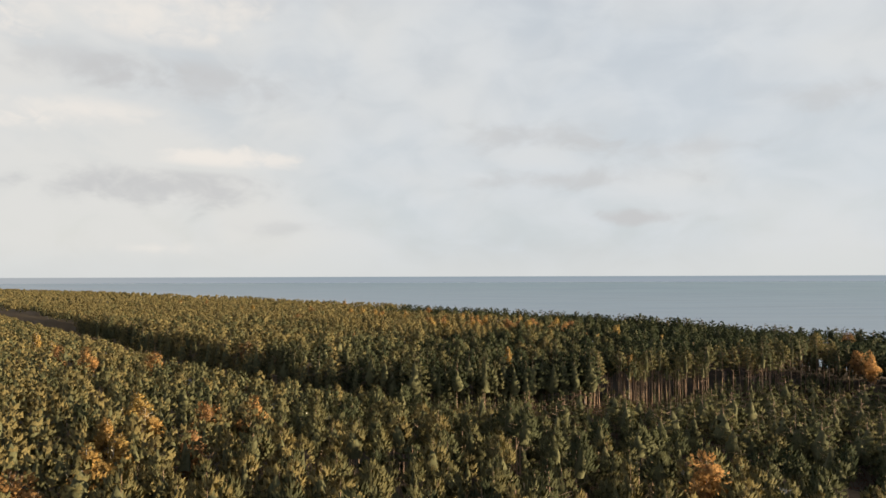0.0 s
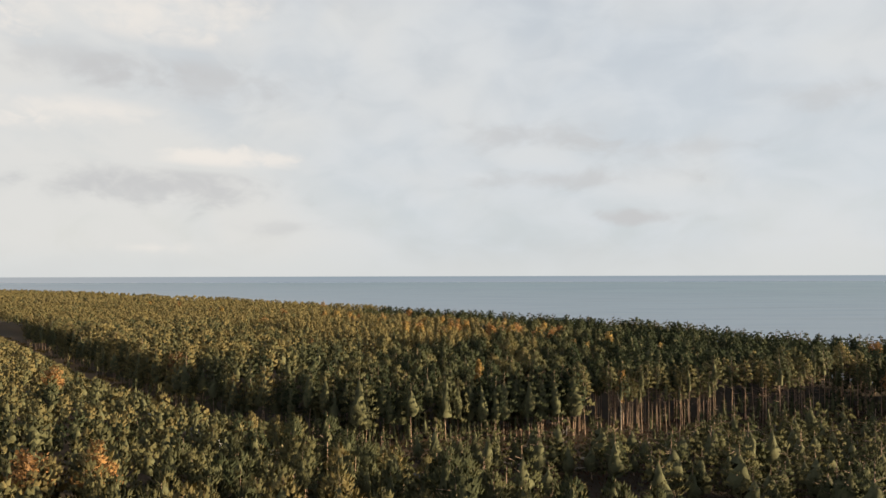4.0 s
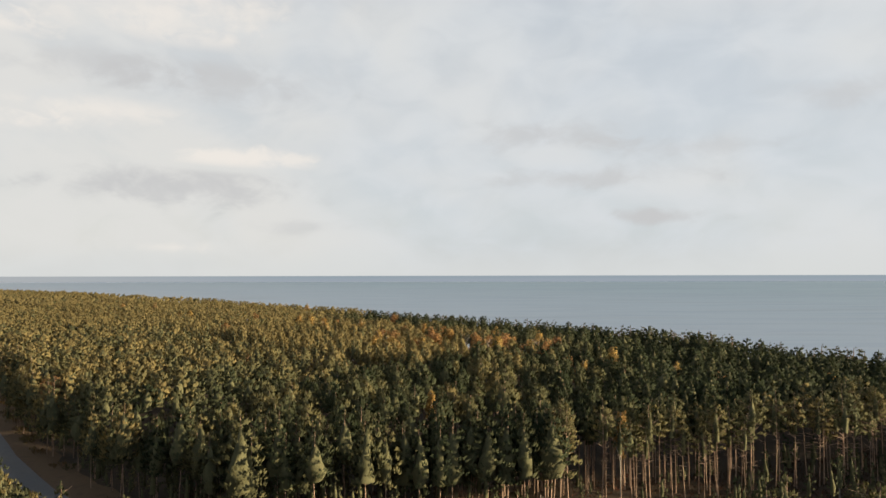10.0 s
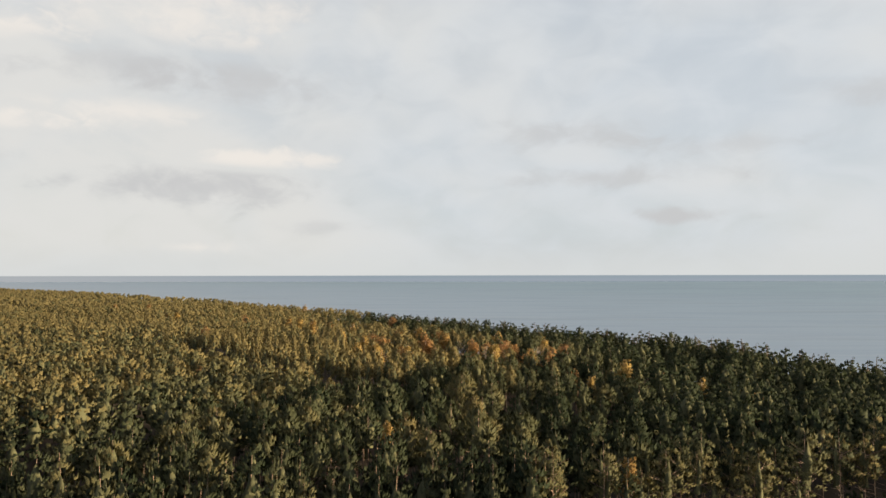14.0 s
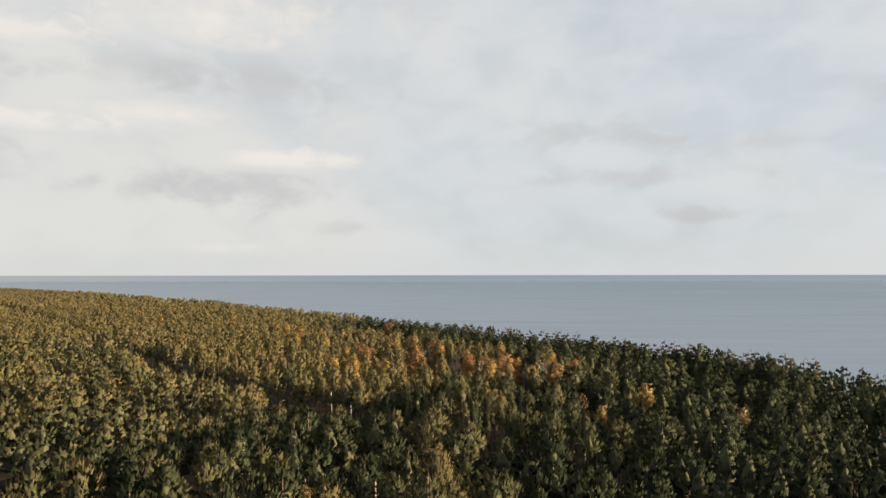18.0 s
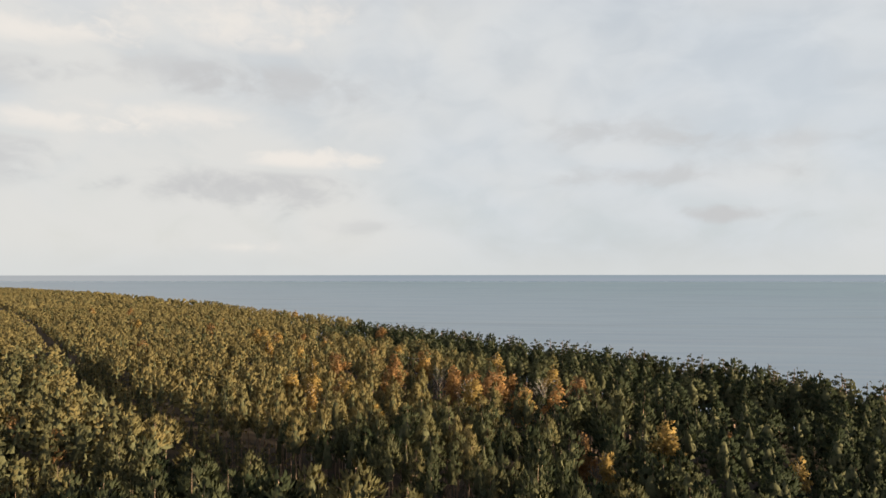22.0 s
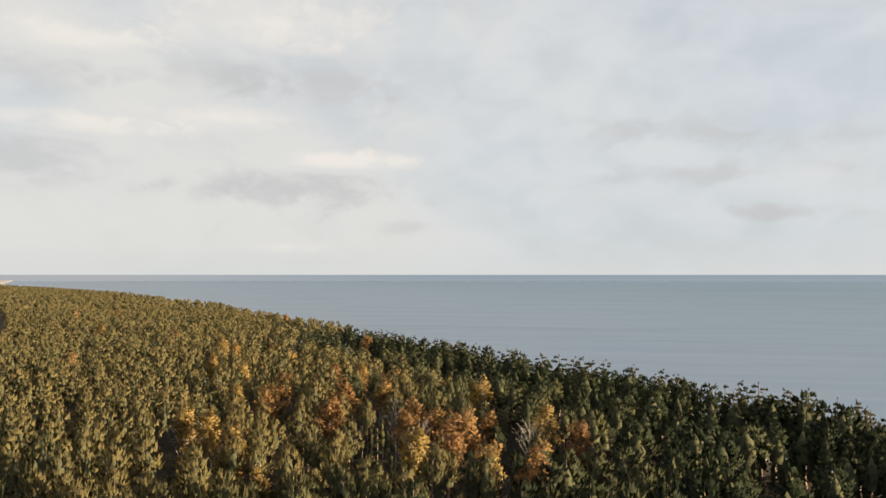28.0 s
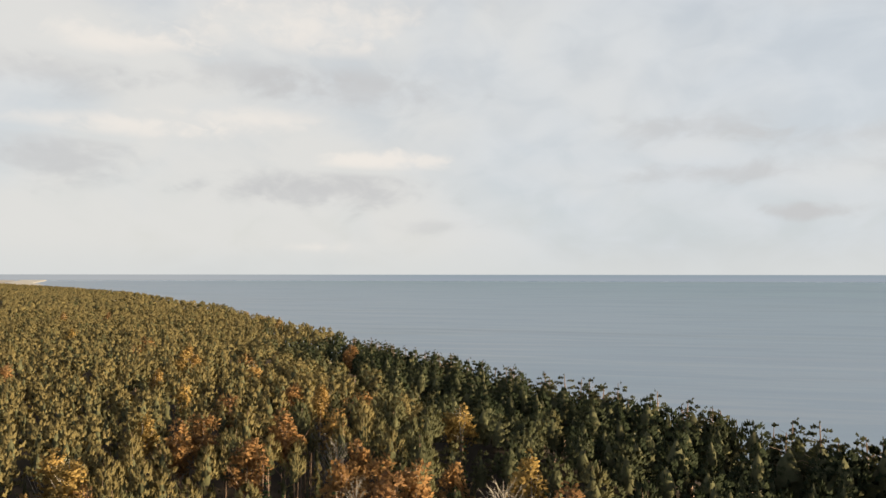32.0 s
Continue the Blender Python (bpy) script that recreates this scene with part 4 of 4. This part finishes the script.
brush_p = scatter(1.8, -60, 180, 100, 250, 51)
near_front = along(brush_p, FRONT)[0] < 16
brush_p = brush_p[(inside(brush_p, CLEAR) | near_front) & (along(brush_p, ROAD)[0] > 9) & (wave(brush_p, 16, 52) > -0.9)]
heath_shapes = [(low_bush(800 + i, 10, 17 * 0.9, 17 * 1.1, 17 * 0.55, 17 * 0.16), None) for i in range(5)]
forest("heather", "rust brown heather and fern in the clearing", brush_p, np.random.RandomState(3).uniform(0.45, 1.1, len(brush_p)) * (1 + 0.7 * (np.random.RandomState(13).rand(len(brush_p)) < 0.07)), heath_shapes, 53, mats=(HEATHER, None))
side_p = scatter(2.6, -330, 120, 90, 560, 54)
rd, rs = along(side_p, ROAD)
side_p = side_p[(((rs < 0) & (rd > 6) & (rd < 21)) | ((rs > 0) & (rd > 6) & (rd < 9))) & (wave(side_p, 20, 55) > 0.1)]
side_shapes = [(low_bush(810 + i, 30, 17 * 0.9, 17 * 0.7, 17 * 0.5, 17 * 0.15), None) for i in range(5)]
forest("brush", "dry brushwood and grass along the road", side_p, np.random.RandomState(4).uniform(0.7, 2.2, len(side_p)), side_shapes, 56, mats=(BRUSH, None))


def patch(name, places, mat, lift, label, category):
    """Bare ground of uneven outline: one irregular disc a place."""
    for k, (x, y, a, b, turn) in enumerate(places):
        r = np.random.RandomState(900 + k)
        n = 22
        ang = np.arange(n) * 6.2832 / n
        rad = 1 + 0.25 * np.sin(2 * ang + r.rand() * 6) + 0.15 * np.sin(5 * ang + r.rand() * 6) + r.normal(size=n) * 0.05
        p = np.column_stack((np.cos(ang) * a * rad, np.sin(ang) * b * rad))
        c, q = math.cos(turn), math.sin(turn)
        p = np.column_stack((p[:, 0] * c - p[:, 1] * q + x, p[:, 0] * q + p[:, 1] * c + y))
        top = np.column_stack((p, land(p) + lift))
        inner = np.column_stack((p * 0.6 + np.array((x, y)) * 0.4, land(p * 0.6 + np.array((x, y)) * 0.4) + lift + 0.12))
        mid = np.array([(x, y, float(land(np.array([(x, y)], float))[0]) + lift + 0.16)])
        v = np.vstack((top, inner, mid))
        i, j = np.arange(n), (np.arange(n) + 1) % n
        f = np.vstack((np.column_stack((i, j, j + n)), np.column_stack((i, j + n, i + n)), np.column_stack((i + n, j + n, np.full(n, 2 * n)))))
        tagged(new(name, mesh_of(name, v, f, [mat], smooth=True)), label, category, kind="structure")


patch("sand_patch", [(28, 187, 3.2, 1.8, 0.2), (43, 189, 2.8, 1.2, -0.1), (38, 182, 3.4, 1.0, 0.0), (109, 203, 3.4, 2.2, 0.9), (59, 203, 2.6, 1.1, 0.1), (50, 197, 3.0, 1.2, 0.2)],
      SAND, 0.06, "patch of bare pale sand in the clearing", "sand")


def fallen_log(x, y, turn, length):
    """A dead bleached stem on the ground with a few broken limbs."""
    ob = thing("fallen_log", "bleached dead pine log lying in the clearing", "log", "dead logs in the clearing")
    r = np.random.RandomState(int(x * 7 + y))
    part("trunk", join([prism((0, 0, 0.12), (length * 0.5, 0.1, 0.2), 0.15, 0.12, 7), prism((length * 0.5, 0.1, 0.2), (length, -0.1, 0.35), 0.12, 0.05, 7)]), DEAD_WOOD, ob)
    for _ in range(5):
        u = r.uniform(0.25, 0.95) * length
        d = np.array((r.uniform(0.1, 0.6), r.normal() * 0.8, r.uniform(0.5, 1.2)))
        part("branch", prism((u, 0, 0.2), np.array((u, 0, 0.2)) + d * r.uniform(0.8, 1.6), 0.05, 0.015, 5), DEAD_WOOD, ob)
    z = float(land(np.array([(x, y)], float))[0])
    ob.matrix_basis = pose(x, y, z, 0, 0, turn)


for row in [(48, 196, 15, 4.5), (44, 193, -20, 3.5), (92, 196, 30, 5.0), (104, 203, -35, 4.0), (81, 196, 160, 3.5), (57, 192, 70, 3.0), (68, 199, 10, 4.0)]:
    fallen_log(*row)


def snag(x, y, h):
    ob = thing("dead_snag", "broken grey standing dead stem in the clearing", "dead tree", "dead stems in the clearing")
    part("trunk", join([prism((0, 0, 0), (0.05, 0.0, h * 0.6), 0.13, 0.1, 6), prism((0.05, 0, h * 0.6), (0.12, 0.05, h), 0.1, 0.05, 6)]), DEAD_WOOD, ob)
    part("branch", prism((0.04, 0, h * 0.7), (0.7, 0.2, h * 0.95), 0.04, 0.012, 5), DEAD_WOOD, ob)
    ob.matrix_basis = pose(x, y, float(land(np.array([(x, y)], float))[0]))


for row in [(40, 203, 3.4), (41, 204, 4.0), (39, 204, 3.0), (96, 214, 5.5), (104, 212, 4.5)]:
    snag(*row)


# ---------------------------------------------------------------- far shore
# woods paled towards grey: the haze of distance is put into their colour
HAZY = ground_like("far_woods_haze", [(0.26, 0.245, 0.228), (0.30, 0.28, 0.258), (0.28, 0.267, 0.25)], 0.004, 0.1)
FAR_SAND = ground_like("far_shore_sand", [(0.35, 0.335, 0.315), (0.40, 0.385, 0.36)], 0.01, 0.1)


# the coast curving round the bay, kilometres off
BAY = np.array([(-1900, 2420), (-2628, 3132), (-3387, 4026), (-5187, 6064), (-8671, 10021), (-16000, 18200)], float)


def far_shore(name, line, inner, outer, z, mat, label):
    """A low strip of far land along a line, between two distances from it."""
    way = np.gradient(line, axis=0)
    way /= np.linalg.norm(way, axis=1)[:, None]
    side = np.column_stack((-way[:, 1], way[:, 0]))
    far = np.linalg.norm(line, axis=1)[:, None] / 4000
    rows = [np.column_stack((line + side * w * far, np.full(len(line), h))) for w, h in ((inner, -3.4), (inner + (outer - inner) * 0.05, z), (outer, z), (outer, -3.4))]
    v = np.stack(rows, 1).reshape(-1, 3)
    i = np.arange(len(v)).reshape(len(line), 4)
    f = np.column_stack((i[:-1, :-1].ravel(), i[1:, :-1].ravel(), i[1:, 1:].ravel(), i[:-1, 1:].ravel()))
    tagged(new(name, mesh_of(name, v, f, [mat], smooth=False)), label, "coast", kind="structure")


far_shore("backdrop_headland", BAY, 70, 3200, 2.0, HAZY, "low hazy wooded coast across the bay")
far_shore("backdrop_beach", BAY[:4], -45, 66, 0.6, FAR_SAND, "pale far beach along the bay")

# ---------------------------------------------------------------- roadside: parked cars, small trees
WHITE_PAINT, tw, pw = material("white_car_paint")
pw.inputs["Base Color"].default_value, pw.inputs["Roughness"].default_value = (0.78, 0.77, 0.75, 1), 0.3
DARK_PAINT, tw, pw = material("dark_car_paint")
pw.inputs["Base Color"].default_value, pw.inputs["Roughness"].default_value, pw.inputs["Metallic"].default_value = (0.05, 0.055, 0.065, 1), 0.25, 0.4
CAR_GLASS, tw, pw = material("tinted_car_glass")
pw.inputs["Base Color"].default_value, pw.inputs["Roughness"].default_value = (0.02, 0.025, 0.03, 1), 0.08
TYRE, tw, pw = material("tyre_rubber")
pw.inputs["Base Color"].default_value, pw.inputs["Roughness"].default_value = (0.02, 0.02, 0.02, 1), 0.85
RIM, tw, pw = material("wheel_rim")
pw.inputs["Base Color"].default_value, pw.inputs["Roughness"].default_value, pw.inputs["Metallic"].default_value = (0.5, 0.5, 0.5, 1), 0.35, 0.9
LAMP_GLASS, tw, pw = material("red_lamp_glass")
pw.inputs["Base Color"].default_value, pw.inputs["Roughness"].default_value = (0.35, 0.03, 0.02, 1), 0.2


def loft(sections, half):
    """A body from side sections: (x, low, high, half width at the bottom, at the top)."""
    v, f = [], []
    for x, lo, hi, wb, wt in sections:
        m = lo + (hi - lo) * half
        v += [(x, -wb, lo), (x, -wb, m), (x, -wt, hi), (x, wt, hi), (x, wb, m), (x, wb, lo)]
    n = len(sections)
    for k in range(n - 1):
        for a in range(6):
            b = (a + 1) % 6
            i, j = k * 6, k * 6 + 6
            f += [(i + a, j + a, j + b), (i + a, j + b, i + b)]
    for i, turn in ((0, 1), ((n - 1) * 6, -1)):
        f += [(i, i + a, i + a + 1)[::turn] for a in range(1, 5)]
    return np.array(v, float), np.array(f)


def box(x0, x1, y0, y1, z0, z1):
    return loft([(x0, z0, z1, 0, 0), (x1, z0, z1, 0, 0)], 0.5)[0] * 0 + np.array([(x, y, z) for x in (x0, x1) for y, z in ((y0, z0), (y0, (z0 + z1) / 2), (y0, z1), (y1, z1), (y1, (z0 + z1) / 2), (y1, z0))]), loft([(x0, z0, z1, 1, 1), (x1, z0, z1, 1, 1)], 0.5)[1]


def vehicle(kind, label, x, y, turn, paint, length, height, width):
    ob = thing(kind, label, "car", "cars parked by the road")
    w, g = width / 2, 0.32
    if kind == "van":
        body = [(-length / 2, g, height * 0.96, w * 0.97, w * 0.88), (-length * 0.48, g, height, w, w * 0.9), (length * 0.24, g, height, w, w * 0.9),
                (length * 0.36, g, height * 0.62, w, w * 0.86), (length * 0.49, g, height * 0.5, w * 0.94, w * 0.8), (length / 2, g, height * 0.38, w * 0.9, w * 0.8)]
        panes = [(length * 0.02, length * 0.22), (-length * 0.22, -length * 0.02), (-length * 0.46, -length * 0.26)]
    else:
        body = [(-length / 2, g, height * 0.5, w * 0.92, w * 0.85), (-length * 0.44, g, height * 0.62, w, w * 0.85), (-length * 0.34, g, height * 0.92, w, w * 0.72),
                (-length * 0.1, g, height, w, w * 0.72), (length * 0.08, g, height * 0.96, w, w * 0.72), (length * 0.24, g, height * 0.62, w, w * 0.84), (length * 0.46, g, height * 0.52, w * 0.96, w * 0.8), (length / 2, g, height * 0.4, w * 0.88, w * 0.78)]
        panes = [(-length * 0.1, length * 0.08), (-length * 0.3, -length * 0.12)]
    part("body", loft(body, 0.6), paint, ob)
    for a, b in panes:
        for side in (-1, 1):
            part("window", box(a, b, side * w * 0.93 - 0.02, side * w * 0.93 + 0.02, height * 0.66, height * 0.88), CAR_GLASS, ob, "dark tinted glass")
    part("windscreen", loft([(length * (0.25 if kind == "van" else 0.1), height * 0.93, height * 0.97, w * 0.8, w * 0.7), (length * (0.37 if kind == "van" else 0.25), height * 0.62, height * 0.67, w * 0.86, w * 0.8)], 0.5), CAR_GLASS, ob, "dark tinted glass")
    for side in (-1, 1):
        part("tail_light", box(-length / 2 - 0.02, -length / 2 + 0.06, side * w * 0.8 - 0.08, side * w * 0.8 + 0.08, height * 0.36, height * 0.5), LAMP_GLASS, ob, "red lamp glass")
        for ax in (-length * 0.3, length * 0.31):
            wheel = part("wheel", prism((ax, side * w * 0.82, 0.33), (ax, side * w * 1.0, 0.33), 0.33, 0.33, 16), TYRE, ob, "black rubber tyre")
            part("rim", prism((ax, side * w * 0.98, 0.33), (ax, side * w * 1.02, 0.33), 0.2, 0.04, 12), RIM, wheel, "grey metal rim")
    z = float(land(np.array([(x, y)], float))[0]) + 0.06
    ob.matrix_basis = pose(x, y, z, 0, 0, turn)


vehicle("van", "white high-roofed van parked beside the road", -39, 197, 25, WHITE_PAINT, 5.4, 2.5, 2.0)
vehicle("car", "dark blue-grey car parked beside the road", -45, 199, 40, DARK_PAINT, 4.4, 1.5, 1.8)
vehicle("car", "dark blue-grey car parked beside the road", -50, 202, 48, DARK_PAINT, 4.4, 1.5, 1.8)

ROADSIDE = [(-34, 193), (-23, 186), (-20, 184), (-27, 180), (-24, 177), (-11, 173), (-36, 181), (-54, 207), (-61, 213), (-69, 221), (-48, 190), (-54, 196), (-15, 179), (-62, 204), (-5, 168), (-44, 178), (-44, 187), (-50, 191), (-57, 197), (-65, 206), (-72, 214), (-38, 178), (-31, 172), (-26, 168), (-56, 189), (-36, 170), (-18, 170)]
plant(tree_models(3, "young_pine", "slim young pine on the road verge", "pine tree", "young pines on the verge",
                                       lambda i: pine_crown(640 + i, 32, 8, h=9.0, low=0.1, wide=1.7 + 0.2 * i, spray=0.7, fat=0.14, peak=1.6, core=(6, 4)),
                                       lambda i: pine_trunk(640 + i, h=9.0, dead=2, limbs=6, foot=0.1, low=0.2), NEEDLES, PINE_BARK),
      ROADSIDE, [pick_r.uniform(8.5, 12.0) - (2.4 if q[0] < -43 else 0.4) for q in ROADSIDE], 9.0)
